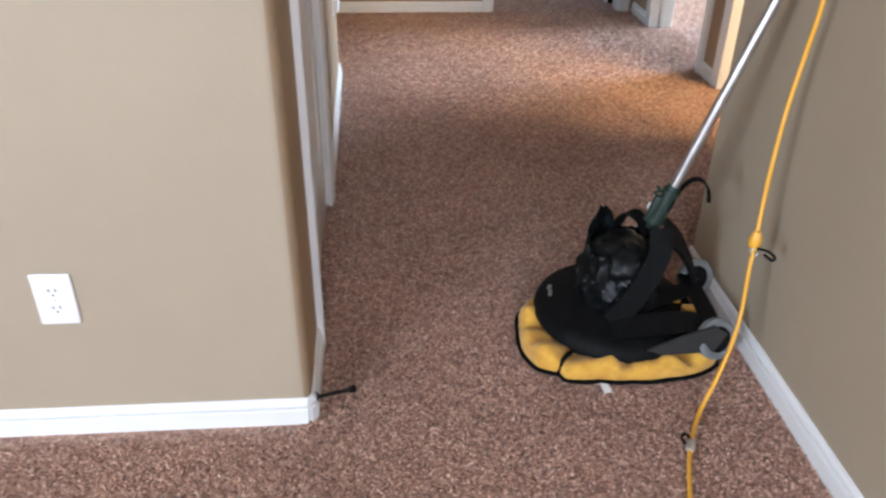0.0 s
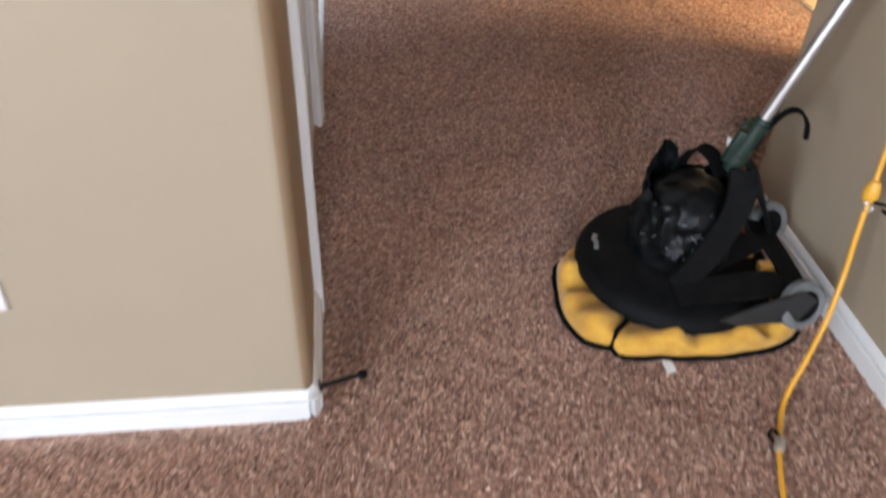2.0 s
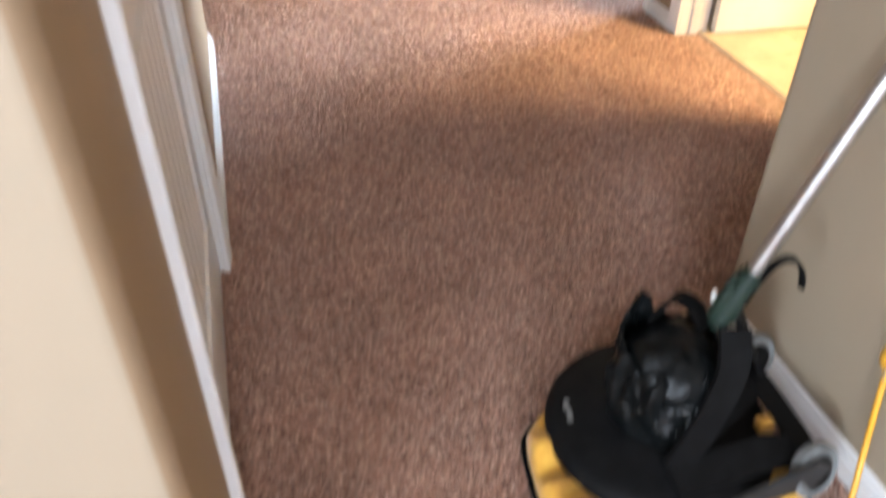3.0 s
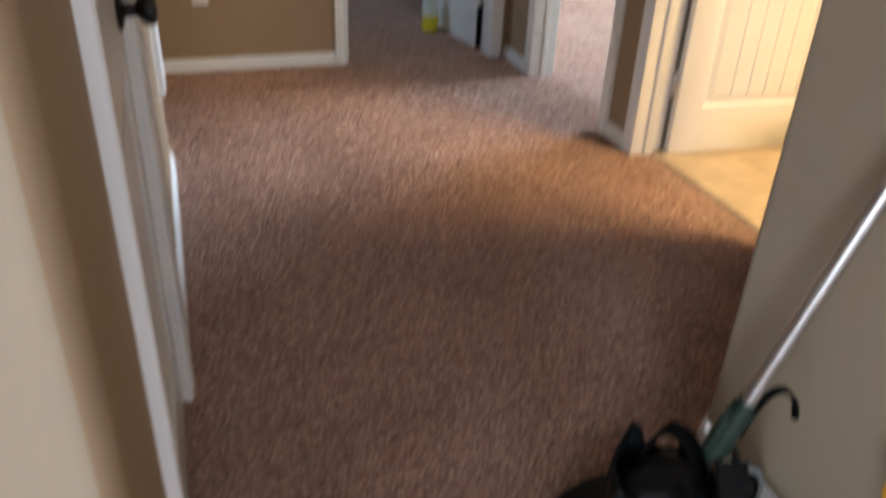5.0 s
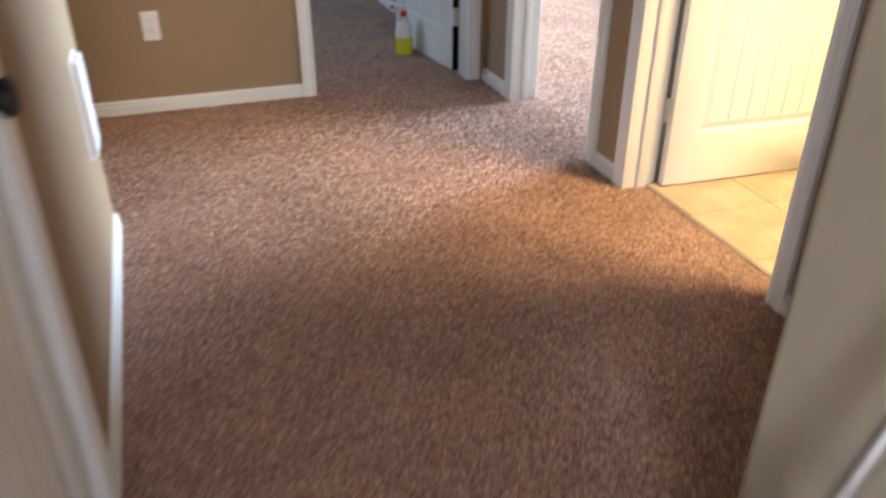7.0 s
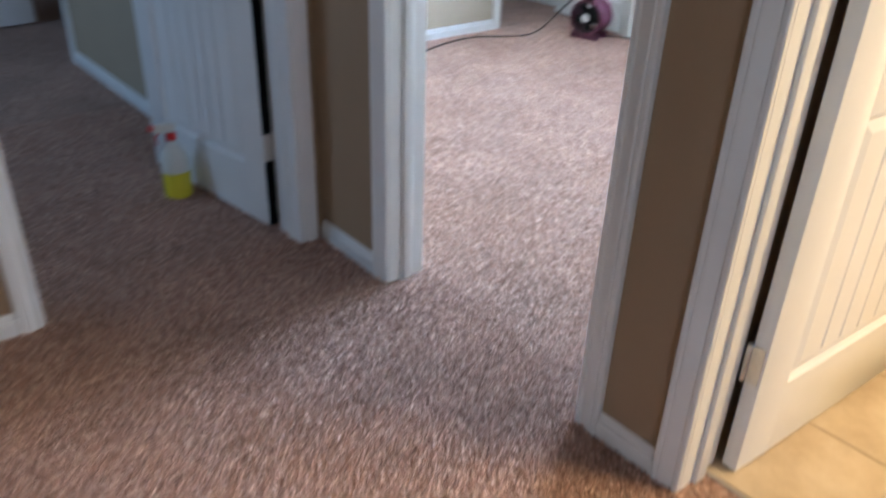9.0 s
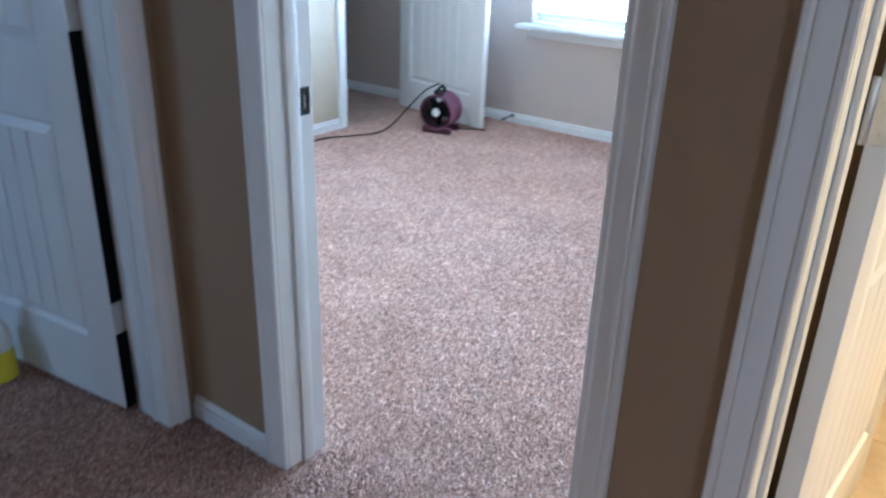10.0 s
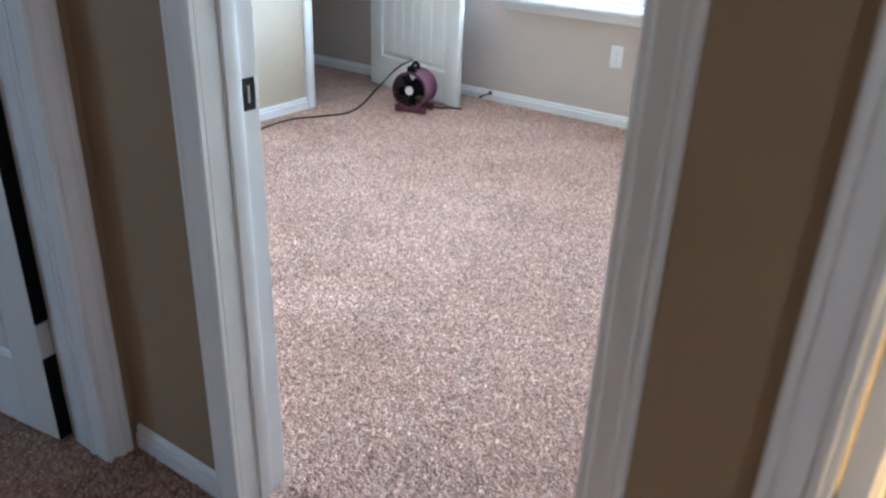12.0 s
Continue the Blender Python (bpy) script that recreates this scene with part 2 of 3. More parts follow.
def sweep(bm, profile, a, b, out, up):
    """A moulding from a to b; profile points are (outwards, upwards)."""
    a, b, out, up = Vector(a), Vector(b), Vector(out), Vector(up)
    ends = [[bm.verts.new(p + o * out + u * up) for o, u in profile] for p in (a, b)]
    k = len(profile)
    for i in range(k):
        bm.faces.new((ends[0][i], ends[0][(i + 1) % k], ends[1][(i + 1) % k], ends[1][i]))
    bm.faces.new(ends[0][::-1])
    bm.faces.new(ends[1])
    return bm


BASE = [(0, -0.01), (0.014, -0.01), (0.014, 0.036), (0.0125, 0.039), (0.0045, 0.0405), (0.0045, 0.044), (0.0100, 0.046), (0.0090, 0.052), (0.0045, 0.059), (0, 0.062)]
# casing: across the face from the opening's edge outwards
CASE = [(0, 0), (0.009, 0), (0.0115, 0.003), (0.0115, 0.010), (0.0088, 0.0135), (0.0095, 0.021), (0.0135, 0.030), (0.0155, 0.037), (0.0155, 0.041), (0.0130, 0.043), (0.016, 0.048), (0.016, 0.054), (0.013, 0.057), (0, 0.057)]
CASE = [(o * 1.1, w * 1.16) for o, w in CASE]
CEIL = 2.44
HEAD = 2.05

# ---------------------------------------------------------------- floor, walls, ceiling
floor = setting("floor", box(-3.6, 5.6, -2.0, 10.6, -0.12, -0.004), CARPET, "brown mauve speckled twist pile carpet, freshly cleaned")


def wall(name, x0, x1, y0, y1, holes=(), axis="y", label="tan painted textured drywall", bull=(), paint=None):
    """A wall with openings given as (from, to, bottom, top) along its axis. bull: corners (x, y) rounded as bullnose."""
    bm = bmesh.new()
    lo, hi = (y0, y1) if axis == "y" else (x0, x1)
    at = lo
    for a, b, z0, z1 in sorted(holes) + [(hi, hi, 0, 0)]:
        spans = [(at, a, 0.0, CEIL)] + ([(a, b, z1, CEIL)] + ([(a, b, 0.0, z0)] if z0 > 0 else []) if b > a else [])
        for p, q, u, w in spans:
            if q - p > 1e-4:
                add_box(bm, *((x0, x1, p, q) if axis == "y" else (p, q, y0, y1)), u, w)
        at = b
    if bull:
        es = [e for e in bm.edges if abs(e.verts[0].co.z - e.verts[1].co.z) > 1 and any(abs(e.verts[0].co.x - x) < 1e-3 and abs(e.verts[0].co.y - y) < 1e-3 for x, y in bull)]
        bmesh.ops.bevel(bm, geom=es, offset=0.026, segments=8, profile=0.5, affect="EDGES")
    return setting(name, bm, paint or TAN, label)


EX, EXB = 2.126, 2.25      # faces of the wall with the bathroom and bedroom doors
LX = 0.372                 # left face of the passage
RX = 1.447                 # right face of the passage
BY = 5.545                 # face of the back wall
FY = 2.005                 # face of the front wall
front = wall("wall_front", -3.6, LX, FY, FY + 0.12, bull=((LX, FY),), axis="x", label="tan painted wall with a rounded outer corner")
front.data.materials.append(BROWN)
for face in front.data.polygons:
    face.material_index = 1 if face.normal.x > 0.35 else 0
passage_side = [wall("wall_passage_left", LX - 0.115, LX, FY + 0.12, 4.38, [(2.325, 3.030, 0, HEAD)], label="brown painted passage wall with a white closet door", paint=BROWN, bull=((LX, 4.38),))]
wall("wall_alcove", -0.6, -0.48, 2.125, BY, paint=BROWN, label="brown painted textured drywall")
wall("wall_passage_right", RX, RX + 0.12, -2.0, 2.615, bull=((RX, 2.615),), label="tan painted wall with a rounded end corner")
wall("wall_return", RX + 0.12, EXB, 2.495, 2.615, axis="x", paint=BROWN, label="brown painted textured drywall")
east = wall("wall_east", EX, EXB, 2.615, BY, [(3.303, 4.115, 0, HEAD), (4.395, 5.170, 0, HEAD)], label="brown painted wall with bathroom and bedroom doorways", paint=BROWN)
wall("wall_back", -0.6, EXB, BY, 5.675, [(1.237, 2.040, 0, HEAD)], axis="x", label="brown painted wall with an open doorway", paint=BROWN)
wall("wall_bedroom_window", 5.50, 5.62, 4.1, 10.6, [(4.88, 6.57, 0.66, 2.10)], label="taupe bedroom wall with a window", paint=TAUPE)
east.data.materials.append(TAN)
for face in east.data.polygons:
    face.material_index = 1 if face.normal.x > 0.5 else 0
wall("wall_bedroom_north", EXB, 5.50, 7.39, 7.505, [(4.64, 5.40, 0, HEAD)], axis="x", label="tan painted bedroom wall with an open doorway")
wall("wall_bedroom_south", EXB, 5.50, 4.16, 4.27, axis="x")
wall("wall_far_room_right", 2.105, EXB, 5.675, 8.10, label="tan painted wall of the far room")
wall("wall_far_room_jog", EXB, 3.0, 7.99, 8.10, axis="x")
wall("wall_far_room_end", -0.6, 5.5, 10.48, 10.6, axis="x")
wall("wall_far_room_side", 3.0, 3.12, 7.99, 10.48)
# opening made up to admit the far room's fill lamp
wall("wall_far_room_left", -0.6, -0.48, 5.675, 10.48, [(6.9, 8.3, 0.7, 2.1)], label="tan painted wall with an added unseen window opening")
wall("wall_bath_south", 1.70, 4.2, 1.5, 1.62, axis="x")
wall("wall_bath_east", 4.2, 4.32, 1.5, 4.16)
wall("wall_bath_west", RX + 0.12, 1.70, 1.5, 2.495)
# the opening from 0.05 to 1.05 is added for the passage fill lamp
wall("wall_front_room_south", -3.6, 1.58, -2.0, -1.88, [(-3.30, -2.00, 0.66, 2.2), (0.05, 1.05, 0.66, 2.2)], axis="x", label="unseen tan painted wall with a window and an added opening")
wall("wall_front_room_west", -3.72, -3.6, -2.0, 2.09)
ceiling = setting("ceiling", box(-3.72, 5.62, -2.0, 10.6, CEIL, CEIL + 0.1), CEILING, "white painted flat ceiling")


def baseboard(a, b, out, label="white painted wooden baseboard"):
    return setting("baseboard", sweep(bmesh.new(), BASE, a, b, out, (0, 0, 1)), WHITE, label, 20)


baseboard((-3.6, FY, 0), (LX - 0.008, FY, 0), (0, -1, 0))
passage_side.append(baseboard((LX, FY + 0.010, 0), (LX, 2.263, 0), (1, 0, 0)))
corner = bmesh.new()
sweep(corner, BASE, (LX - 0.010, FY + 0.0001, 0), (LX + 0.0001, FY + 0.012, 0), (0.77, -0.64, 0), (0, 0, 1))
setting("baseboard", corner, WHITE, "white painted baseboard corner piece", 20)
passage_side.append(baseboard((LX, 3.093, 0), (LX, 4.370, 0), (1, 0, 0)))
baseboard((RX, -1.88, 0), (RX, 2.605, 0), (-1, 0, 0))
baseboard((RX + 0.015, 2.615, 0), (EX, 2.615, 0), (0, 1, 0))
baseboard((EX, 2.629, 0), (EX, 3.240, 0), (-1, 0, 0))
baseboard((EX, 4.177, 0), (EX, 4.333, 0), (-1, 0, 0))
baseboard((EX, 5.232, 0), (EX, 5.531, 0), (-1, 0, 0))
baseboard((-0.48, BY, 0), (1.179, BY, 0), (0, -1, 0))
baseboard((5.50, 4.27, 0), (5.50, 8.6, 0), (-1, 0, 0))
baseboard((EXB, 7.39, 0), (4.578, 7.39, 0), (0, -1, 0))
baseboard((EXB, 4.27, 0), (5.49, 4.27, 0), (0, 1, 0))
baseboard((2.105, 5.68, 0), (2.105, 8.032, 0), (-1, 0, 0))
baseboard((2.122, 8.10, 0), (3.0, 8.10, 0), (0, 1, 0))


def casing(axis, face, a, b, out, name="trim"):
    """Moulded trim round an opening from a to b in the wall face."""
    root = thing(name, "white painted moulded door casing and jamb", "door casing", kind="structure")
    for edge, way in ((a, -1), (b, 1)):
        if axis == "y":
            bm = sweep(bmesh.new(), [(o, w * way) for o, w in CASE], (face, edge, -0.005), (face, edge, HEAD + 0.03), (out, 0, 0), (0, 1, 0))
        else:
            bm = sweep(bmesh.new(), [(o, w * way) for o, w in CASE], (edge, face, -0.005), (edge, face, HEAD + 0.03), (0, out, 0), (1, 0, 0))
        part("casing", bm, WHITE, root, smooth=20)
    if axis == "y":
        bm = sweep(bmesh.new(), CASE, (face, a, HEAD - 0.01), (face, b, HEAD - 0.01), (out, 0, 0), (0, 0, 1))
    else:
        bm = sweep(bmesh.new(), CASE, (a, face, HEAD - 0.01), (b, face, HEAD - 0.01), (0, out, 0), (0, 0, 1))
    part("head_casing", bm, WHITE, root, smooth=20)
    return root


def jamb(root, axis, f0, f1, a, b, stop0, stop1, proud=0.011):
    """Boards that line an opening a..b between wall faces f0 and f1, with a stop strip from stop0 to stop1."""
    for p, q, s in ((a - 0.012, a + 0.006, 1), (b - 0.006, b + 0.012, -1)):
        bm = box(f0 - 0.001, f1 + 0.001, p, q, -0.004, HEAD, 0.0015, 1) if axis == "y" else box(p, q, f0 - 0.001, f1 + 0.001, -0.004, HEAD, 0.0015, 1)
        part("jamb_board", bm, WHITE, root)
        e = q if s > 0 else p
        lo, hi = min(e, e + s * proud), max(e, e + s * proud)
        bm = box(stop0, stop1, lo, hi, -0.004, HEAD - 0.012, 0.003, 2) if axis == "y" else box(lo, hi, stop0, stop1, -0.004, HEAD - 0.012, 0.003, 2)
        part("stop_strip", bm, WHITE, root)
    bm = box(f0 - 0.001, f1 + 0.001, a + 0.006, b - 0.006, HEAD - 0.012, HEAD + 0.004) if axis == "y" else box(a + 0.006, b - 0.006, f0 - 0.001, f1 + 0.001, HEAD - 0.012, HEAD + 0.004)
    part("head_board", bm, WHITE, root)


t = casing("y", EX, 3.307, 4.110, -1)
jamb(t, "y", EX, EXB, 3.303, 4.115, 2.170, 2.205)
t = casing("y", EX, 4.400, 5.165, -1)
jamb(t, "y", EX, EXB, 4.395, 5.170, 2.170, 2.205)
part("strike_plate", add_box(add_box(add_box(box(2.212, 2.240, 5.1610, 5.1635, 0.884, 0.898, 0.001, 1), 2.212, 2.240, 5.1610, 5.1635, 0.930, 0.944, 0.001, 1), 2.212, 2.223, 5.1610, 5.1635, 0.898, 0.930), 2.230, 2.240, 5.1610, 5.1635, 0.898, 0.930), BLACKMETAL, t, "black metal strike plate", None)
t = casing("x", BY, 1.246, 2.035, -1)
jamb(t, "x", BY, 5.675, 1.241, 2.040, 5.585, 5.605, 0.003)
t = casing("y", LX, 2.330, 3.026, 1)
jamb(t, "y", LX - 0.115, LX, 2.325, 3.030, LX - 0.092, LX - 0.055)
passage_side.append(t)
t = casing("x", 7.39, 4.644, 5.396, -1)
jamb(t, "x", 7.39, 7.505, 4.640, 5.400, 7.44, 7.47)

t = thing("trim", "white painted casing on the far room corner", "door casing", kind="structure")
part("casing", sweep(bmesh.new(), [(o, -w) for o, w in CASE], (2.105, 8.10, -0.005), (2.105, 8.10, HEAD), (-1, 0, 0), (0, 1, 0)), WHITE, t, smooth=20)

# ---------------------------------------------------------------- doors
THK = 0.035


def panel(bm, u0, u1, v0, v1, side):
    """A sunk panel with a sloped moulding and grooved boards, on the face at side."""
    y = side * THK / 2
    rings = []
    for inset, deep in ((0.0, 0.0), (0.004, 0.006), (0.011, 0.0115), (0.015, 0.0115), (0.038, 0.003), (0.042, 0.003)):
        w = y - side * deep
        rings.append([bm.verts.new((a, w, b)) for a, b in ((u0 + inset, v0 + inset), (u1 - inset, v0 + inset), (u1 - inset, v1 - inset), (u0 + inset, v1 - inset))])
    for p, q in zip(rings, rings[1:]):
        for k in range(4):
            bm.faces.new((p[k], p[(k + 1) % 4], q[(k + 1) % 4], q[k]))
    a0, a1, b0, b1 = u0 + 0.042, u1 - 0.042, v0 + 0.042, v1 - 0.042
    boards, xs = 6, []
    for i in range(boards):
        p, q = a0 + (a1 - a0) * i / boards, a0 + (a1 - a0) * (i + 1) / boards
        xs += [(p, 0.003 if i == 0 else 0.0085), (p + 0.006, 0.003), (q - 0.006, 0.003), (q, 0.003 if i == boards - 1 else 0.0085)]
    cols = [[bm.verts.new((x, y - side * d, z)) for z in (b0, b1)] for x, d in xs]
    for p, q in zip(cols, cols[1:]):
        if (p[0].co - q[0].co).length > 1e-6:
            bm.faces.new((p[0], q[0], q[1], p[1]))


def door(name, label, width, m, height=2.02, knob=True, hinge_side=1, hinge_metal=None, knob_sides=(-1, 1), stile=0.115, dark_edge=False):
    """A two-panel door hung at its local x=0, the leaf along +x, thickness along y."""
    root = thing(name, label, "door", m, kind="structure")
    s, z0 = stile, 0.012
    v = ((0.205, 0.80), (0.98, height - 0.12))
    bm = bmesh.new()
    for a, b, c, d in ((0.0, s, z0, height), (width - s, width, z0, height), (s, width - s, z0, v[0][0]), (s, width - s, v[0][1], v[1][0]), (s, width - s, v[1][1], height)):
        add_box(bm, a, b, -THK / 2, THK / 2, c, d)
    bmesh.ops.remove_doubles(bm, verts=bm.verts, dist=1e-5)
    es = [e for e in bm.edges if len(e.link_faces) == 2 and all(abs(abs(w.co.y) - THK / 2) < 1e-5 for w in e.verts) and e.calc_face_angle(0) > 1.2 and all(w.co.x < 1e-4 or w.co.x > width - 1e-4 or w.co.z < z0 + 1e-4 or w.co.z > height - 1e-4 for w in e.verts)]
    bmesh.ops.bevel(bm, geom=es, offset=0.002, segments=2, profile=0.5, affect="EDGES")
    part("leaf", bm, DOORWHITE, root)
    for v0, v1 in v:
        bm = bmesh.new()
        for side in (-1, 1):
            panel(bm, s, width - s, v0, v1, side)
        me = mesh_of("panel", bm, DOORWHITE)
        ob = new("panel", me)
        ob.parent = root
    for z in (0.29, 1.07, 1.80):
        bm = box(-0.004, 0.0005, -0.0165 + 0.004, 0.0165, z - 0.045, z + 0.045, 0.001, 1)
        lathe(bm, [(0.005, z - 0.046), (0.006, z - 0.044), (0.006, z + 0.044), (0.005, z + 0.046)], 10, Matrix.Translation((-0.006, hinge_side * (THK / 2 + 0.003), 0)))
        for dz in (-0.03, 0.0, 0.03):
            lathe(bm, [(0.004, 0), (0.003, 0.001), (0.0005, 0.0012)], 8, Matrix.Translation((-0.004, 0.004 if dz else -0.004, z + dz)) @ Matrix.Rotation(radians(-90), 4, "Y"))
        part("hinge", bm, hinge_metal or HINGESTEEL, root, "satin metal butt hinge")
    # black strips between the hinges stand in for shade in the door gap
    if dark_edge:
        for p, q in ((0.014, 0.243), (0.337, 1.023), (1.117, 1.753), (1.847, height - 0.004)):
            part("edge_shade", box(-0.004, 0.0005, -THK / 2 + 0.0015, THK / 2 - 0.001, p, q), PIPING, root, "black strip standing in for the shaded hinge gap", None)
    if knob:
        for side in knob_sides:
            bm = bmesh.new()
            turn = Matrix.Translation((width - 0.062, side * THK / 2, 0.895)) @ Matrix.Rotation(radians(-90 * side), 4, "X")
            lathe(bm, [(0.032, 0), (0.033, 0.003), (0.030, 0.007), (0.014, 0.010), (0.011, 0.014), (0.011, 0.028), (0.017, 0.034), (0.025, 0.042), (0.0275, 0.050), (0.026, 0.057), (0.020, 0.062), (0.006, 0.064)], 28, turn)
            part("knob", bm, BLACKMETAL, root, "black round door knob")
    return root


# passage closet door, closed
passage_side.append(door("door_1", "closed white two-panel closet door with a black knob", 0.688, pose(LX - 0.028, 2.334, 0, 0, 0, 90), hinge_side=-1, knob_sides=(-1,), stile=0.105))
# bathroom door, open into the bathroom
door("door_2", "open white two-panel bathroom door in warm light", 0.76, pose(2.256, 4.077, 0, 0, 0, -3.2), hinge_side=1)
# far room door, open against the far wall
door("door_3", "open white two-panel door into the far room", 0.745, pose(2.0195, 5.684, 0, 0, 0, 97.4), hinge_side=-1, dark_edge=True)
# bedroom closet door, standing open into the room
door("door_4", "open white two-panel closet door with grooved panels", 0.835, pose(5.325, 7.50, 0, 0, 0, -101.6), hinge_side=1, knob=False)
# far white door in the dim room
door("door_5", "closed white door at the end of the far room", 0.76, pose(2.16, 9.06, 0, 0, 0, 184), hinge_side=1, knob=False)

# ---------------------------------------------------------------- bedroom window
glow = bpy.data.materials.new("overcast_sky_glow")
glow.use_nodes = True
gb = glow.node_tree.nodes["Principled BSDF"]
gb.inputs["Emission Color"].default_value, gb.inputs["Emission Strength"].default_value = (0.93, 0.97, 1.0, 1), 4.0
setting("backdrop", box(7.0, 7.05, 1.5, 10.5, -1.0, 5.0), glow, "plain bright overcast sky outside the window")
win = thing("window_1", "white bedroom window with sill, bright daylight outside", "window", kind="structure")
WY0, WY1, WZ0, WZ1 = 4.88, 6.57, 0.66, 2.10
bm = bmesh.new()
add_box(bm, 5.385, 5.50, WY0 - 0.06, WY1 + 0.06, WZ0 - 0.032, WZ0 - 0.006, 0.008, 3)
add_box(bm, 5.498, 5.60, WY0, WY1, WZ0 - 0.032, WZ0 + 0.001)
part("window_sill", bm, WHITE, win, "white painted wooden window stool")
part("apron", sweep(bmesh.new(), [(0, 0), (0.012, 0.0), (0.016, 0.012), (0.014, 0.04), (0.02, 0.055), (0.0, 0.058)], (5.50, WY0 - 0.03, WZ0 - 0.09), (5.50, WY1 + 0.03, WZ0 - 0.09), (-1, 0, 0), (0, 0, 1)), WHITE, win)
bm = bmesh.new()
WYM = (WY0 + WY1) / 2
for a, b, c, d in ((WY0, WY0 + 0.05, WZ0 + 0.002, WZ1), (WY1 - 0.05, WY1, WZ0 + 0.002, WZ1), (WYM - 0.025, WYM + 0.025, WZ0 + 0.002, WZ1)) + tuple((p, q, u, w) for p, q in ((WY0 + 0.05, WYM - 0.025), (WYM + 0.025, WY1 - 0.05)) for u, w in ((WZ0 + 0.002, WZ0 + 0.05), (1.36, 1.40), (WZ1 - 0.05, WZ1))):
    add_box(bm, 5.575, 5.615, a, b, c, d, 0.004, 1)
part("window_frame", bm, WHITE, win)

blind = thing("window_blind", "white horizontal slat blind inside the window frame", "blind")
bm = box(5.515, 5.56, WY0 + 0.015, WY1 - 0.015, WZ0 + 0.040, WZ0 + 0.066, 0.004, 2)
part("bottom_rail", bm, BLIND, blind)
slat = box(-0.024, 0.024, WY0 + 0.012, WY1 - 0.012, -0.0014, 0.0014)
slat_mesh = mesh_of("slat", slat, BLIND)
for i in range(31):
    ob = new("slat", slat_mesh)
    ob.parent = blind
    ob.matrix_basis = pose(5.538, 0, WZ0 + 0.095 + i * 0.043, 0, 2, 0)

# ---------------------------------------------------------------- outlets


def outlet(m, label, w=0.078, h=0.124):
    root = thing("wall_outlet", label, "outlet", m, "wall outlets")
    part("cover_plate", box(-w / 2, w / 2, -0.006, 0.0, -h / 2, h / 2, 0.003, 3), PLATE, root)
    for z in (-0.020, 0.020):
        bm = bmesh.new()
        lathe(bm, [(0.0172, 0), (0.0172, 0.0012), (0.0165, 0.0018)], 24, Matrix.Translation((0, -0.0055, z)) @ Matrix.Rotation(radians(90), 4, "X"))
        rec = part("receptacle", bm, PLATE, root)
        bm = bmesh.new()
        for x in (-0.0065, 0.0065):
            add_box(bm, x - 0.0011, x + 0.0011, -0.0080, -0.0072, z - 0.001, z + 0.007)
        lathe(bm, [(0.0024, 0), (0.0024, 0.0008)], 10, Matrix.Translation((0, -0.0072, z - 0.0075)) @ Matrix.Rotation(radians(90), 4, "X"))
        part("slots", bm, SLOT, rec, "dark contact slots")
    bm = bmesh.new()
    lathe(bm, [(0.003, 0), (0.0022, 0.0012), (0.0005, 0.0014)], 12, Matrix.Translation((0, -0.006, 0)) @ Matrix.Rotation(radians(90), 4, "X"))
    part("screw", bm, HINGESTEEL, root)
    return root


outlet(pose(-0.105, FY, 0.345), "white duplex wall outlet on the tan front wall", 0.077, 0.118)
outlet(pose(0.535, BY, 0.387), "white duplex wall outlet on the back wall", 0.075, 0.128)
outlet(pose(5.50, 5.846, 0.39, 0, 0, -90), "white duplex wall outlet below the bedroom window", 0.075, 0.122)


def door_stop(m, label):
    root = thing("door_stop", label, "door stop", m, "door stops")
    bm = bmesh.new()
    lathe(bm, [(0.013, 0), (0.013, 0.003), (0.006, 0.006), (0.0045, 0.012), (0.0045, 0.078), (0.006, 0.080)], 14)
    part("rod", bm, BLACKMETAL, root)
    bm = bmesh.new()
    lathe(bm, [(0.0075, 0.078), (0.0085, 0.082), (0.0085, 0.090), (0.006, 0.094)], 14)
    part("tip", bm, BLACK, root, "black rubber tip")
    return root


wb = thing("wall_box", "small white plastic box on the passage wall", "wall box")
passage_side.append(wb)
part("cover", box(LX, LX + 0.022, 4.10, 4.23, 0.36, 0.63, 0.006, 3), PLATE, wb)
part("back_plate", box(LX - 0.001, LX + 0.005, 4.092, 4.238, 0.352, 0.638, 0.002, 1), PLATE, wb)

door_stop(look((LX + 0.008, FY + 0.022, 0.042), (LX + 0.116, FY + 0.062, 0.034)) @ pose(0, 0, 0, 180), "black rigid door stop screwed into the baseboard")
door_stop(look((5.488, 6.66, 0.045), (5.40, 6.685, 0.03)) @ pose(0, 0, 0, 180), "black rigid door stop on the bedroom baseboard")

# the passage wall runs slightly askew, with its door, trim and box
askew = Matrix.Translation((LX, FY, 0)) @ Matrix.Rotation(radians(0.65), 4, "Z") @ Matrix.Translation((-LX, -FY, 0))
for ob in passage_side:
    ob.matrix_world = askew @ ob.matrix_world

# ---------------------------------------------------------------- floor machine
fm = thing("floor_machine", "black rotary carpet machine on yellow pad, leaning on wall", "floor machine", pose(1.130, 2.300, 0) @ Matrix.Scale(0.97, 4))


def housing():
    bm = bmesh.new()
    lathe(bm, [(0.196, 0.050), (0.210, 0.051), (0.2145, 0.058), (0.2135, 0.068), (0.207, 0.080), (0.196, 0.089), (0.165, 0.097), (0.13, 0.104), (0.11, 0.112), (0.06, 0.114)], 64)
    return bm


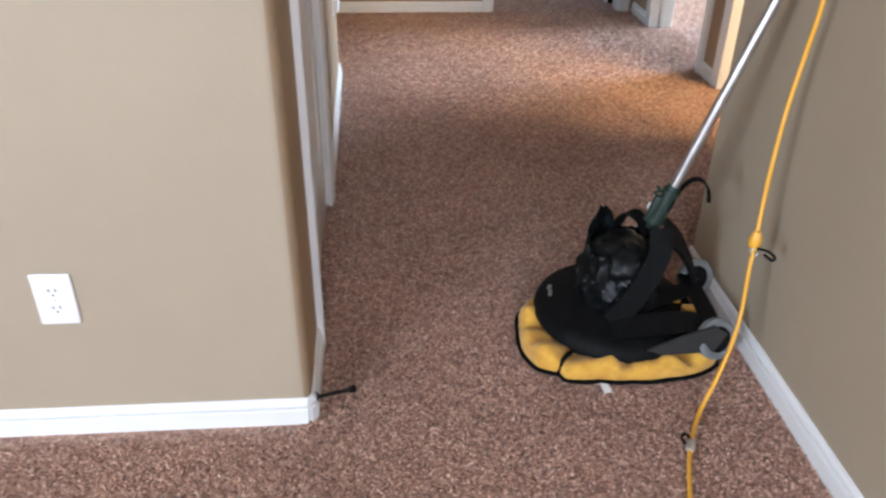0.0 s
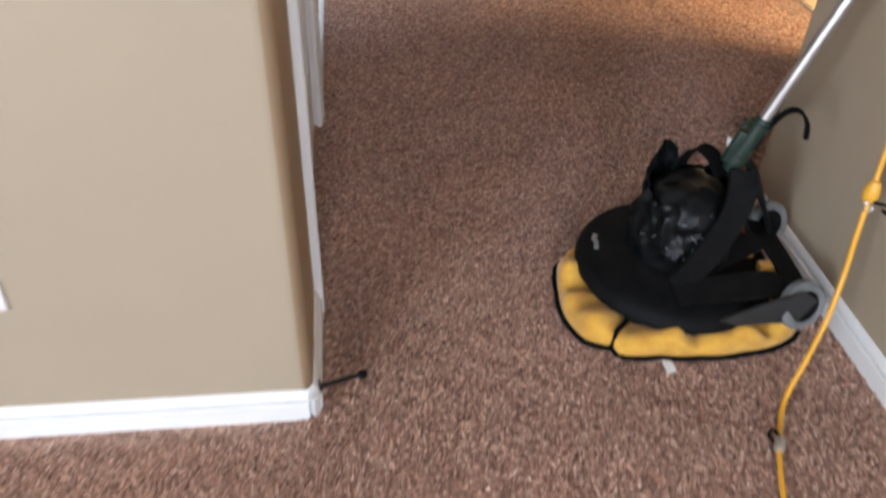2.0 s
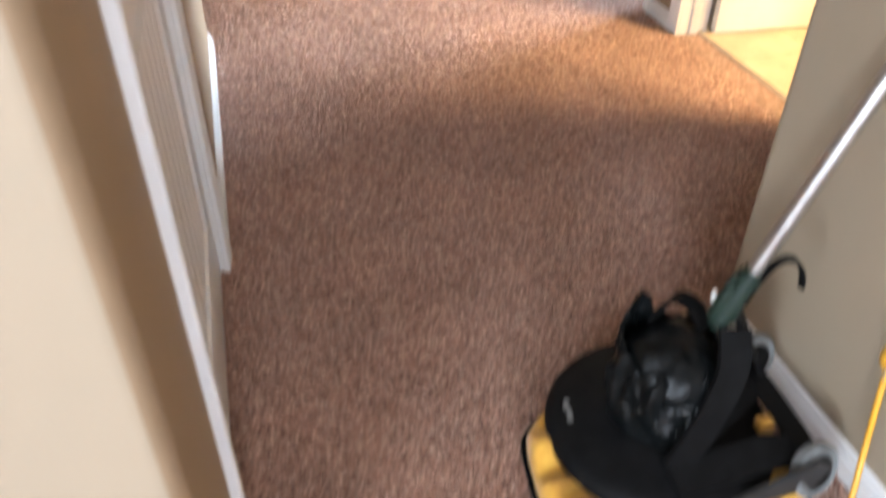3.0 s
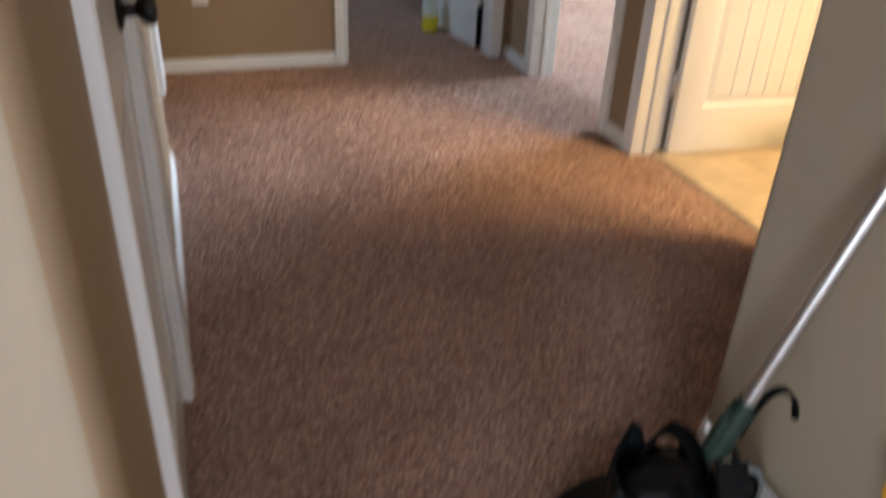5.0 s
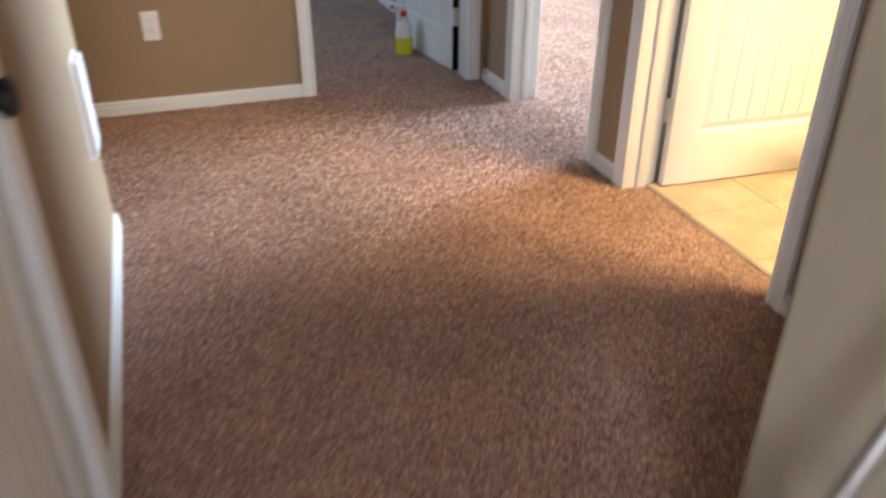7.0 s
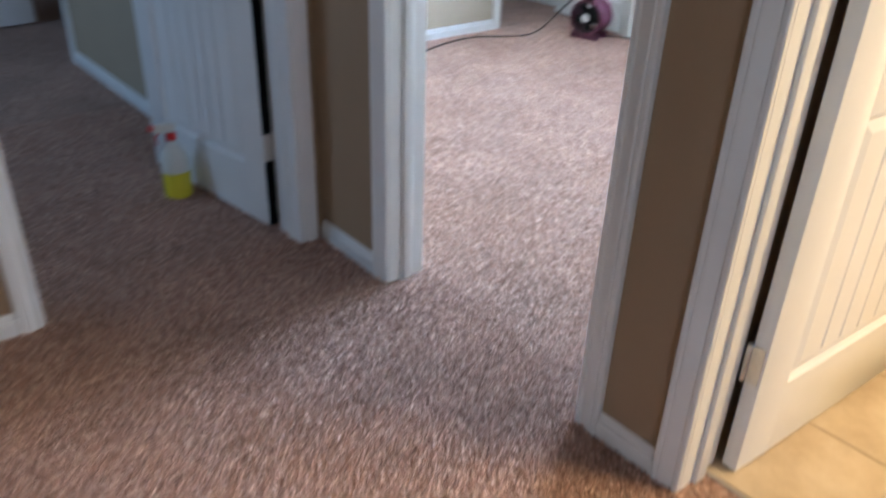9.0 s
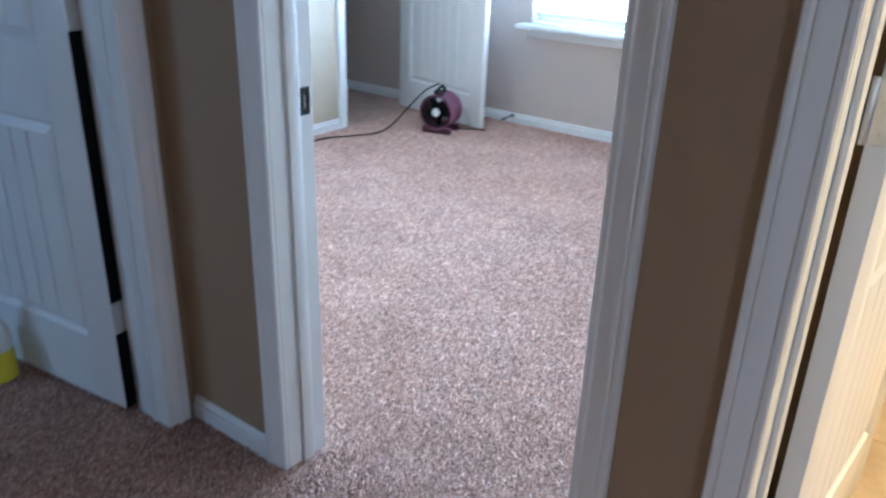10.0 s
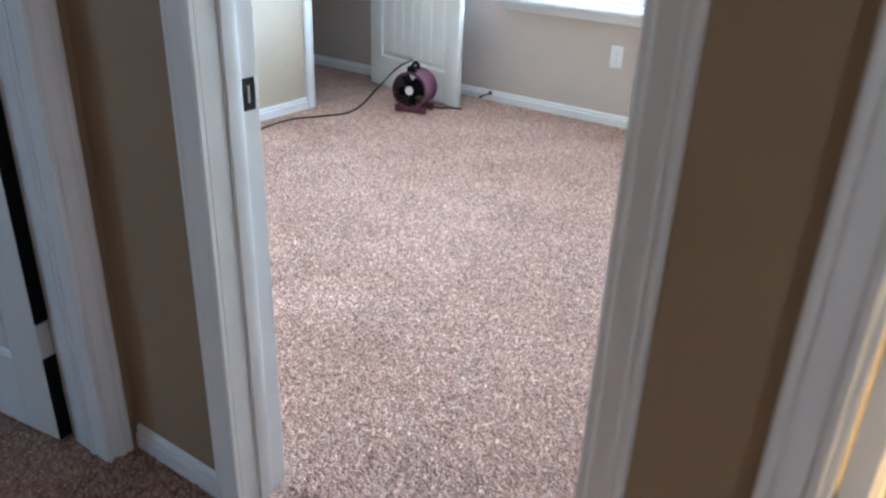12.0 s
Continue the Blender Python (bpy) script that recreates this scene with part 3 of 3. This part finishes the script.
part("brush_housing", housing(), BLACK, fm, "black round scuffed brush cover")
part("pad_driver", lathe(bmesh.new(), [(0.19, 0.030), (0.198, 0.033), (0.198, 0.052)], 48), BLACK, fm)
bm = bmesh.new()
dome = [(0.088 * math.cos(k * math.pi / 26) ** 0.7, 0.205 + 0.072 * math.sin(k * math.pi / 26)) for k in range(13)]
lathe(bm, [(0.072, 0.104), (0.074, 0.12), (0.078, 0.14), (0.082, 0.16), (0.086, 0.185)] + dome, 56, Matrix.Translation((0.006, 0.010, 0)))
for v in bm.verts:
    lift = min(1.0, max(0.0, v.co.z - 0.13) / 0.08)
    v.co += lift * (0.012 * noise.noise_vector(v.co * 13) + 0.0060 * noise.noise_vector(Vector((v.co.x * 60, v.co.y * 34, v.co.z * 40))))
part("motor_cover", bm, FILM, fm, "crumpled black film over the motor", 50)

# torn plastic film gathered round the motor: an open collar with a forked peak
bm = bmesh.new()
rings = []
STEPS, RINGS = 96, 24
for j in range(RINGS):
    h = j / (RINGS - 1)
    ring = []
    for k in range(STEPS):
        a = 2 * math.pi * k / STEPS
        fold = 0.006 * math.sin(6 * a + 5 * h) + 0.004 * math.sin(11 * a - 7 * h) + 0.003 * math.sin(23 * a + 9 * h)
        peak = math.exp(-((a - 2.02) / 0.36) ** 4)
        r = 0.099 - 0.006 * h + 0.008 * math.sin(3.1 * h) + fold * (0.3 + 0.6 * h) - 0.012 * h * h * (1 - peak)
        tall = 0.142 + 0.088 * peak - 0.026 * math.exp(-((a - 1.98) / 0.07) ** 2) + 0.045 * math.exp(-((a - 0.70) / 0.50) ** 2) + 0.008 * math.sin(a * 5 + 1) + 0.006 * math.sin(a * 13) + 0.007 * peak * math.sin(a * 41)
        p = Vector((0.004 + 1.06 * r * math.cos(a), 0.002 + r * math.sin(a) + 0.014 * h, 0.104 + tall * h))
        p += noise.noise_vector(p * 26) * 0.008 * (0.2 + h) + noise.noise_vector(Vector((p.x, p.y, p.z * 0.5)) * 90) * 0.004
        ring.append(bm.verts.new(p))
    rings.append(ring)
for a, b in zip(rings, rings[1:]):
    for k in range(STEPS):
        bm.faces.new((a[k], a[(k + 1) % STEPS], b[(k + 1) % STEPS], b[k]))
film_wrap = part("plastic_wrap", bm, FILM, fm, "shiny black torn plastic film round the motor", 32)
film_wrap.modifiers.new("thick", "SOLIDIFY").thickness = 0.002
# short pale flecks scattered over the front of the film
rng = random.Random(4)
for k in range(11):
    a, z = 3.3 + rng.random() * 1.5, 0.135 + rng.random() * 0.085
    c = Vector((-0.002 + 0.098 * math.cos(a), 0.002 + 0.098 * math.sin(a), z))
    d = Vector((-math.sin(a), math.cos(a), 0)) * rng.uniform(-0.012, 0.012) + Vector((0, 0, rng.uniform(-0.010, 0.010)))
    part("fleck", tube(bmesh.new(), smooth_line([c - d, c + Vector((0, 0, 0.002)), c + d], 3), 0.0012, 6), RUBBER, fm, "small pale fleck on the film")
# black loop from the motor to the handle clamp
bm = strap(bmesh.new(), smooth_line([(-0.010, 0.088, 0.215), (0.008, 0.086, 0.282), (0.030, 0.078, 0.312), (0.054, 0.058, 0.306), (0.072, 0.030, 0.270)], 7), 0.034, 0.006, (0.9, 0.4, 0.1))
part("motor_strap", bm, PIPING, fm, "black strap looped over the motor")

# carriage: flat arms from the handle base over the cover to the wheels
for line, width, across in (
    ([(0.080, -0.030, 0.325), (0.066, -0.072, 0.262), (0.010, -0.112, 0.180), (-0.050, -0.138, 0.119)], 0.058, (1, 0.2, 0.3)),
    ([(-0.055, -0.135, 0.121), (0.060, -0.075, 0.128), (0.140, -0.030, 0.126), (0.205, 0.010, 0.112)], 0.042, (-0.5, 0.8, 0.3)),
    ([(-0.060, -0.158, 0.117), (0.080, -0.150, 0.122), (0.150, -0.145, 0.118), (0.215, -0.150, 0.098)], 0.060, (0, 1, 0.35)),
    ([(0.095, -0.030, 0.315), (0.145, 0.010, 0.262), (0.195, 0.050, 0.190), (0.236, 0.066, 0.118)], 0.085, (0.2, 1, 0.25)),
    ([(0.205, -0.150, 0.112), (0.210, -0.050, 0.114), (0.215, 0.070, 0.114)], 0.050, (1, 0, -0.2)),
):
    part("carriage_arm", strap(bmesh.new(), smooth_line(line, 7), width, 0.010, across), BLACK, fm)
bm = bmesh.new()
out = [(-0.010, -0.202, 0.066), (0.130, -0.199, 0.124), (0.188, -0.197, 0.142), (0.224, -0.195, 0.118), (0.196, -0.198, 0.066)]
for side in (-0.004, 0.004):
    bm.faces.new([bm.verts.new((x, y + side, z)) for x, y, z in out])
bm.verts.ensure_lookup_table()
for k in range(5):
    bm.faces.new((bm.verts[k], bm.verts[(k + 1) % 5], bm.verts[5 + (k + 1) % 5], bm.verts[5 + k]))
part("fork_plate", bm, FORKGREY, fm, "grey wheel fork plate", None)


def wheel(x, y, z):
    w = new("wheel", None)
    w.empty_display_size = 0.03
    w.parent = fm
    m = Matrix.Translation((x, y, z)) @ Matrix.Rotation(radians(70), 4, "X") @ Matrix.Rotation(radians(12), 4, "Y")
    bm = lathe(bmesh.new(), [(0.034, -0.012), (0.045, -0.014), (0.053, -0.008), (0.053, 0.008), (0.045, 0.014), (0.034, 0.012)], 36, m, False)
    part("tyre", bm, RUBBER, w, "grey rubber tyre")
    bm = lathe(bmesh.new(), [(0.034, -0.010), (0.024, -0.006), (0.011, -0.012), (0.011, 0.012), (0.024, 0.006), (0.034, 0.010)], 30, m)
    part("rim", bm, BLACK, w)


wheel(0.206, -0.180, 0.092)
wheel(0.246, 0.084, 0.100)
bm = bmesh.new()
tube(bm, [Vector((0.206, -0.180, 0.092)), Vector((0.246, 0.084, 0.100))], 0.007)
part("axle", bm, STEEL, fm)

# handle: green clamp, steel tube, hook, grip
P0, P1 = Vector((0.064, -0.002, 0.310)), Vector((0.300, -0.0315, 1.065))
d = (P1 - P0).normalized()
bm = bmesh.new()
tube(bm, [P0, P0 + d * 0.03, P0 + d * 0.10, P0 + d * 0.125], 0.020, 16, [0.015, 0.020, 0.018, 0.016])
add_box(bm, -0.008, 0.008, -0.016, 0.016, -0.040, 0.034, 0.004, 2, Matrix.Translation(P0 + d * 0.06 + Vector((-0.016, 0.0, 0.0))) @ d.to_track_quat("Z", "Y").to_matrix().to_4x4())
for h in (0.022, 0.098):
    tube(bm, [P0 + d * h, P0 + d * (h + 0.016)], 0.0215, 16)
part("handle_clamp", bm, GREEN, fm, "dark green painted handle clamp")
bm = bmesh.new()
tube(bm, [P0 + d * 0.105 + Vector((-0.030, -0.004, 0.008)), P0 + d * 0.105 + Vector((0.024, 0.0, -0.006))], 0.0045, 8)
for q in (-0.010, 0.010):
    tube(bm, [P0 + d * 0.105 + Vector((-0.028, -0.004, 0.008)), P0 + d * (0.105 + q) + Vector((-0.040, -0.005, 0.012))], 0.004, 8)
part("wing_nut", bm, GREEN, fm, "dark green wing nut on the clamp")
bm = bmesh.new()
tube(bm, [P0 + d * 0.10, P1], 0.0125, 18)
part("handle_tube", bm, STEEL, fm, "shiny steel handle tube")
bm = bmesh.new()
line = smooth_line([(0.092, -0.016, 0.365), (0.112, -0.015, 0.418), (0.138, -0.014, 0.447), (0.164, -0.016, 0.447), (0.182, -0.022, 0.424), (0.185, -0.030, 0.394)], 6)
strap(bm, line, 0.012, 0.006, (0, 1, 0.15))
part("cable_hook", bm, PIPING, fm, "black curved cable hook")
bm = bmesh.new()
tube(bm, [P1 - Vector((0.0, 0.11, 0.0)), P1 + Vector((0.0, 0.11, 0.0))], 0.014, 14)
part("grip_bar", bm, BLACK, fm, "black handle grip")
bm = bmesh.new()
lathe(bm, [(0.003, -0.010), (0.0055, -0.005), (0.0055, 0.007), (0.003, 0.011)], 14, Matrix.Translation((0.058, 0.018, 0.362)))
part("clamp_knob", bm, TAGWHITE, fm, "pale plastic clamp knob")
for x, y in ((0.172, -0.075), (0.150, -0.020)):
    part("foam_block", box(x - 0.016, x + 0.016, y - 0.013, y + 0.013, 0.085, 0.116, 0.004, 2), YELLOW, fm, "orange foam block between the arms")
# scuffs on the cover
bm = bmesh.new()
strap(bm, smooth_line([(-0.172, 0.022, 0.0962), (-0.166, 0.045, 0.0968), (-0.168, 0.058, 0.0955), (-0.160, 0.072, 0.0962)], 4), 0.010, 0.0015, (1, 0, 0))
part("sticker", bm, RUBBER, fm, "worn pale sticker remains")

# ---------------------------------------------------------------- yellow pad under the machine
pad = thing("cleaning_pad", "yellow microfibre pad with black binding under the machine", "cleaning pad", pose(1.122, 2.278, 0) @ Matrix.Scale(0.985, 4))


def pad_edge(a):
    """Half-width of the pad by angle: a loose squarish outline with two lobes."""
    turn = [-180, -162, -147, -139, -136, -130, -112, -90, -66, -46, -35, -22, 0, 40, 90, 130, 146, 160, 180]
    half = [0.244, 0.260, 0.266, 0.250, 0.238, 0.252, 0.214, 0.206, 0.222, 0.258, 0.276, 0.258, 0.235, 0.225, 0.205, 0.205, 0.222, 0.243, 0.244]
    deg = (math.degrees(a) + 180) % 360 - 180
    return float(np.interp(deg, turn, half))


bm = bmesh.new()
N = 160
rings = []
for sc, z in ((0.0, 0.030), (0.60, 0.032), (0.78, 0.044), (0.84, 0.050), (0.89, 0.053), (0.93, 0.053), (0.965, 0.048), (0.985, 0.040), (1.0, 0.022), (0.985, 0.003), (0.80, 0.001)):
    ring = []
    for k in range(N):
        a = 2 * math.pi * k / N
        ruff = 1 + 0.20 * math.sin(9 * a) * (sc > 0.7) + 0.14 * math.sin(17 * a + 1) * (sc > 0.7)
        r = pad_edge(a) * sc
        x, y = r * math.cos(a), r * math.sin(a)
        crease = 0.008 * noise.noise(Vector((x * 9 + y * 5, y * 34, 2.0))) + 0.004 * noise.noise(Vector((x * 40, y * 40, 7.0)))
        ring.append(bm.verts.new((x, y, z * (ruff if 0.01 < z else 1) + crease * (0.015 < z))))
    rings.append(ring)
for a, b in zip(rings, rings[1:]):
    for k in range(N):
        bm.faces.new((a[k], a[(k + 1) % N], b[(k + 1) % N], b[k]))
part("pad_cloth", bm, YELLOW, pad, "fluffy yellow microfibre cloth", 60)
bm = bmesh.new()
edge = [Vector(((pad_edge(a) + 0.004) * math.cos(a), (pad_edge(a) + 0.004) * math.sin(a), 0.010)) for a in (2 * math.pi * k / 96 for k in range(97))]
tube(bm, edge, 0.0052, 8)
part("binding", bm, PIPING, pad, "black cloth binding")
bm = bmesh.new()
a = radians(224)
tube(bm, smooth_line([((pad_edge(a) + 0.002) * math.cos(a), (pad_edge(a) + 0.002) * math.sin(a), 0.008), (0.228 * math.cos(a), 0.225 * math.sin(a), 0.040), (0.19 * math.cos(a), 0.19 * math.sin(a), 0.048)], 5), 0.006, 8)
part("seam", bm, PIPING, pad, "black seam across the pad")
bm = bmesh.new()
strap(bm, smooth_line([(-0.072, -0.200, 0.010), (-0.070, -0.220, 0.008), (-0.067, -0.238, 0.004)], 4), 0.020, 0.001, (1, 0.1, 0))
part("care_tag", bm, TAGWHITE, pad, "small white care tag")

# ---------------------------------------------------------------- yellow extension cord
ec = thing("extension_cord", "yellow extension cord hanging from the handle to the carpet", "extension cord")
pts = [(1.38, 2.216, 1.038), (1.391, 2.168, 0.98), (1.392, 2.15, 0.883), (1.388, 2.156, 0.775), (1.378, 2.155, 0.655), (1.368, 2.139, 0.508), (1.359, 2.113, 0.368), (1.352, 2.096, 0.304), (1.345, 2.07, 0.198), (1.318, 2.032, 0.129), (1.28, 1.993, 0.064), (1.238, 1.95, 0.014), (1.187, 1.858, 0.009), (1.145, 1.745, 0.007), (1.095, 1.573, 0.007), (1.063, 1.4, 0.007), (1.05, 1.2, 0.007), (1.1, 0.9, 0.007), (1.22, 0.5, 0.007)]
part("cable", tube(bmesh.new(), smooth_line(pts, 8), 0.0050, 12), CORD, ec)
bm = bmesh.new()
lathe(bm, [(0.007, -0.022), (0.013, -0.012), (0.015, 0.0), (0.012, 0.014), (0.007, 0.024)], 16, Matrix.Translation((1.359, 2.113, 0.368)))
part("cord_knot", bm, CORD, ec, "yellow taped knot")
bm = bmesh.new()
ring = [Vector((1.357 + 0.010 * math.cos(a), 2.103, 0.345 + 0.010 * math.sin(a))) for a in (2 * math.pi * k / 20 for k in range(21))]
tube(bm, ring, 0.0022, 8)
part("metal_ring", bm, STEEL, ec, "small steel ring")
bm = bmesh.new()
tube(bm, smooth_line([(1.361, 2.101, 0.355), (1.377, 2.086, 0.357), (1.391, 2.077, 0.347), (1.387, 2.075, 0.339), (1.371, 2.086, 0.349)], 5), 0.0032, 8)
part("hook_loop", bm, PIPING, ec, "black elastic loop")
bm = bmesh.new()
lathe(bm, [(0.0075, -0.016), (0.010, -0.010), (0.010, 0.010), (0.0075, 0.016)], 14, look((1.187, 1.858, 0.012), (1.21, 1.90, 0.014)))
part("brass_clip", bm, HINGESTEEL, ec, "small metal clip")
bm = bmesh.new()
tube(bm, smooth_line([(1.178, 1.861, 0.014), (1.170, 1.873, 0.022), (1.182, 1.881, 0.024), (1.192, 1.867, 0.016)], 5), 0.003, 8)
part("hook_loop", bm, PIPING, ec, "black elastic loop")

# ---------------------------------------------------------------- spray bottle
sb = thing("spray_bottle", "spray bottle with yellow cleaner and red trigger beside the door", "spray bottle", pose(1.868, 6.12, 0, 0, 0, 165))
bm = lathe(bmesh.new(), [(0.046, 0.0), (0.050, 0.004), (0.050, 0.098)], 28)
part("liquid", bm, LIQUID, sb, "yellow liquid level")
bm = lathe(bmesh.new(), [(0.050, 0.098), (0.050, 0.135), (0.046, 0.155), (0.034, 0.178), (0.018, 0.200), (0.015, 0.215)], 28)
part("bottle", bm, BOTTLE, sb, "cloudy white plastic bottle")
bm = lathe(bmesh.new(), [(0.018, 0.213), (0.019, 0.217), (0.019, 0.236), (0.014, 0.240)], 20)
part("collar", bm, RED, sb, "red screw collar")
bm = bmesh.new()
add_box(bm, -0.020, 0.055, -0.012, 0.012, 0.240, 0.275, 0.008, 3)
part("spray_head", bm, BOTTLE, sb)
bm = bmesh.new()
add_box(bm, 0.055, 0.075, -0.010, 0.010, 0.252, 0.272, 0.004, 2)
strap(bm, smooth_line([(0.040, 0, 0.245), (0.052, 0, 0.225), (0.050, 0, 0.200)], 5), 0.016, 0.006, (0, 1, 0))
part("trigger", bm, RED, sb, "red trigger and nozzle")

# ---------------------------------------------------------------- drum fan in the bedroom
fan = thing("drum_fan", "maroon axial floor fan with black grille on bedroom carpet", "floor fan", pose(4.885, 6.85, 0, 0, 0, 14) @ Matrix.Scale(0.94, 4))
turn = Matrix.Translation((0, 0, 0.145)) @ Matrix.Rotation(radians(90), 4, "Y") @ Matrix.Diagonal((0.86, 0.86, 0.74, 1))
bm = lathe(bmesh.new(), [(0.118, 0.0), (0.134, -0.004), (0.138, 0.006), (0.134, 0.02), (0.130, 0.03), (0.130, 0.21), (0.134, 0.222), (0.138, 0.236), (0.134, 0.244), (0.118, 0.242), (0.118, 0.0)], 44, turn, False)
part("drum", bm, MAROON, fan, "maroon plastic drum")
bm = bmesh.new()
for r in (0.025, 0.045, 0.065, 0.085, 0.105, 0.118):
    tube(bm, [turn @ Vector((r * math.cos(a), r * math.sin(a), 0.002)) for a in (2 * math.pi * k / 36 for k in range(37))], 0.0022, 6)
for k in range(8):
    a = math.pi * k / 8
    tube(bm, [turn @ Vector((s * 0.12 * math.cos(a), s * 0.12 * math.sin(a), 0.002)) for s in (-1, 1)], 0.0025, 6)
part("grille", bm, BLACK, fan, "black wire grille")
part("hub", lathe(bmesh.new(), [(0.030, -0.004), (0.032, 0.0), (0.032, 0.004)], 20, turn @ Matrix.Rotation(radians(0), 4, "X")), TAGWHITE, fan, "pale grille hub")
bm = lathe(bmesh.new(), [(0.05, 0.06), (0.06, 0.07), (0.06, 0.19), (0.045, 0.20)], 24, turn)
for k in range(5):
    add_box(bm, 0.05, 0.115, -0.030, 0.030, -0.003, 0.003, 0.0, 1, turn @ Matrix.Rotation(2 * math.pi * k / 5, 4, "Z") @ Matrix.Translation((0, 0, 0.075)) @ Matrix.Rotation(radians(32), 4, "X"))
part("fan_blades", bm, BLACK, fan, "dark fan motor and blades")
bm = bmesh.new()
add_box(bm, 0.01, 0.04, -0.105, 0.105, 0.0, 0.045, 0.008, 2)
add_box(bm, 0.135, 0.165, -0.105, 0.105, 0.0, 0.045, 0.008, 2)
part("foot_stand", bm, MAROON, fan)
bm = bmesh.new()
tube(bm, smooth_line([(0.03, 0, 0.252), (0.035, 0, 0.285), (0.085, 0, 0.305), (0.135, 0, 0.285), (0.14, 0, 0.252)], 5), 0.011, 10)
part("carry_handle", bm, BLACK, fan, "black carry handle")
part("switch_box", box(0.015, 0.06, -0.026, 0.026, 0.248, 0.290, 0.006, 2), BLACK, fan)

fc = thing("power_cord", "black power cord trailing over the bedroom carpet", "power cord")
pts = [(4.93, 6.86, 0.31), (4.87, 6.93, 0.26), (4.80, 7.02, 0.14), (4.72, 7.08, 0.04), (4.62, 7.12, 0.006), (4.47, 7.19, 0.005), (4.30, 7.265, 0.005), (4.05, 7.24, 0.005), (3.75, 7.15, 0.005), (3.45, 7.20, 0.005), (3.1, 7.30, 0.005)]
part("cable", tube(bmesh.new(), smooth_line(pts, 8), 0.0048, 8), BLACK, fc)
bm = tube(bmesh.new(), smooth_line([(5.03, 6.84, 0.05), (5.08, 6.80, 0.008), (5.13, 6.74, 0.005), (5.17, 6.66, 0.005)], 6), 0.004, 8)
part("cable", bm, BLACK, fc)


# ---------------------------------------------------------------- bathroom floor tiles
bath = setting("bathroom_floor", box(2.215, 4.2, 1.62, 4.16, -0.004, 0.002), GROUT, "beige ceramic tile floor with pale grout")
tile_mesh = mesh_of("tile", box(-0.1635, 0.1635, -0.1635, 0.1635, 0.0, 0.006, 0.0015, 1), TILE)
for i in range(6):
    for j in range(8):
        ob = new("tile", tile_mesh)
        ob.parent = bath
        ob.matrix_basis = pose(2.385 + i * 0.33, 3.99 - j * 0.33, 0.0005)
# ---------------------------------------------------------------- carpet pile
def pile(x0, x1, y0, y1, step, rng, blunt):
    """Short leaning twisted tufts on a jittered grid: three-sided, with a blunt or a pointed tip."""
    xs, ys = np.meshgrid(np.arange(x0, x1, step), np.arange(y0, y1, step))
    n = xs.size
    c = np.stack([xs.ravel(), ys.ravel()], 1) + rng.uniform(-0.5, 0.5, (n, 2)) * step
    # pile lean follows broad swirls left by the cleaning machine
    swirl = np.sin(c[:, 0] * 7.0 + 1.5 * np.sin(c[:, 1] * 3.1)) + np.cos(c[:, 1] * 5.3 + c[:, 0] * 2.2)
    lean = np.stack([np.cos(swirl * 1.4), np.sin(swirl * 1.4)], 1) * step * 0.12 + rng.normal(0, 0.42, (n, 2)) * step
    turn = rng.uniform(0, 6.283, n)
    wide = step * rng.uniform(0.50, 0.72, n)
    top = rng.uniform(-0.0015, 0.0030, n)
    ring, tips = [], []
    for k in range(3):
        a = turn + k * 2.0944
        ring.append(np.column_stack([c + (np.stack([np.cos(a), np.sin(a)], 1) * wide[:, None]), np.full(n, -0.0062)]))
        a = a + 0.7
        tips.append(np.column_stack([c + lean + np.stack([np.cos(a), np.sin(a)], 1) * (wide * 0.55)[:, None], top + rng.uniform(-0.0012, 0.0012, n)]))
    if blunt:
        verts, faces = np.stack(ring + tips, 1).reshape(-1, 3), np.array([(0, 1, 4), (0, 4, 3), (1, 2, 5), (1, 5, 4), (2, 0, 3), (2, 3, 5), (3, 4, 5)])
    else:
        verts, faces = np.stack(ring + [np.column_stack([c + lean, top + 0.001])], 1).reshape(-1, 3), np.array([(0, 1, 3), (1, 2, 3), (2, 0, 3)])
    per = 6 if blunt else 4
    return verts, (faces[None] + (np.arange(n) * per)[:, None, None]).reshape(-1, 3)


def carpet_pile(regions, label):
    rng, vs, fs, at = np.random.default_rng(11), [], [], 0
    for x0, x1, y0, y1, step, blunt in regions:
        v, f = pile(x0, x1, y0, y1, step, rng, blunt)
        vs.append(v)
        fs.append(f + at)
        at += len(v)
    v, f = np.concatenate(vs).astype(np.float32), np.concatenate(fs).astype(np.int32)
    me = bpy.data.meshes.new("carpet_pile")
    me.vertices.add(len(v))
    me.vertices.foreach_set("co", v.ravel())
    me.loops.add(f.size)
    me.loops.foreach_set("vertex_index", f.ravel())
    me.polygons.add(len(f))
    me.polygons.foreach_set("loop_start", np.arange(0, f.size, 3, dtype=np.int32))
    me.update(calc_edges=True)
    me.materials.append(TUFT)
    ob = new("carpet_pile", me)
    tagged(ob, label, "carpet pile", kind="stuff")
    return ob


carpet_pile([(-0.85, 1.44, 0.75, 1.955, 0.0078, True), (0.345, 1.44, 1.955, 2.56, 0.0078, True), (0.345, 2.115, 2.56, 4.30, 0.0078, True),
             (-0.46, 2.115, 4.30, 5.55, 0.0078, True), (1.25, 2.03, 5.55, 5.68, 0.0078, False), (0.6, 2.09, 5.68, 7.2, 0.0095, False),
             (2.115, 2.27, 4.385, 5.14, 0.0078, True), (2.27, 5.48, 4.29, 7.37, 0.0088, False)],
            "brown mauve speckled twist pile of the carpet")
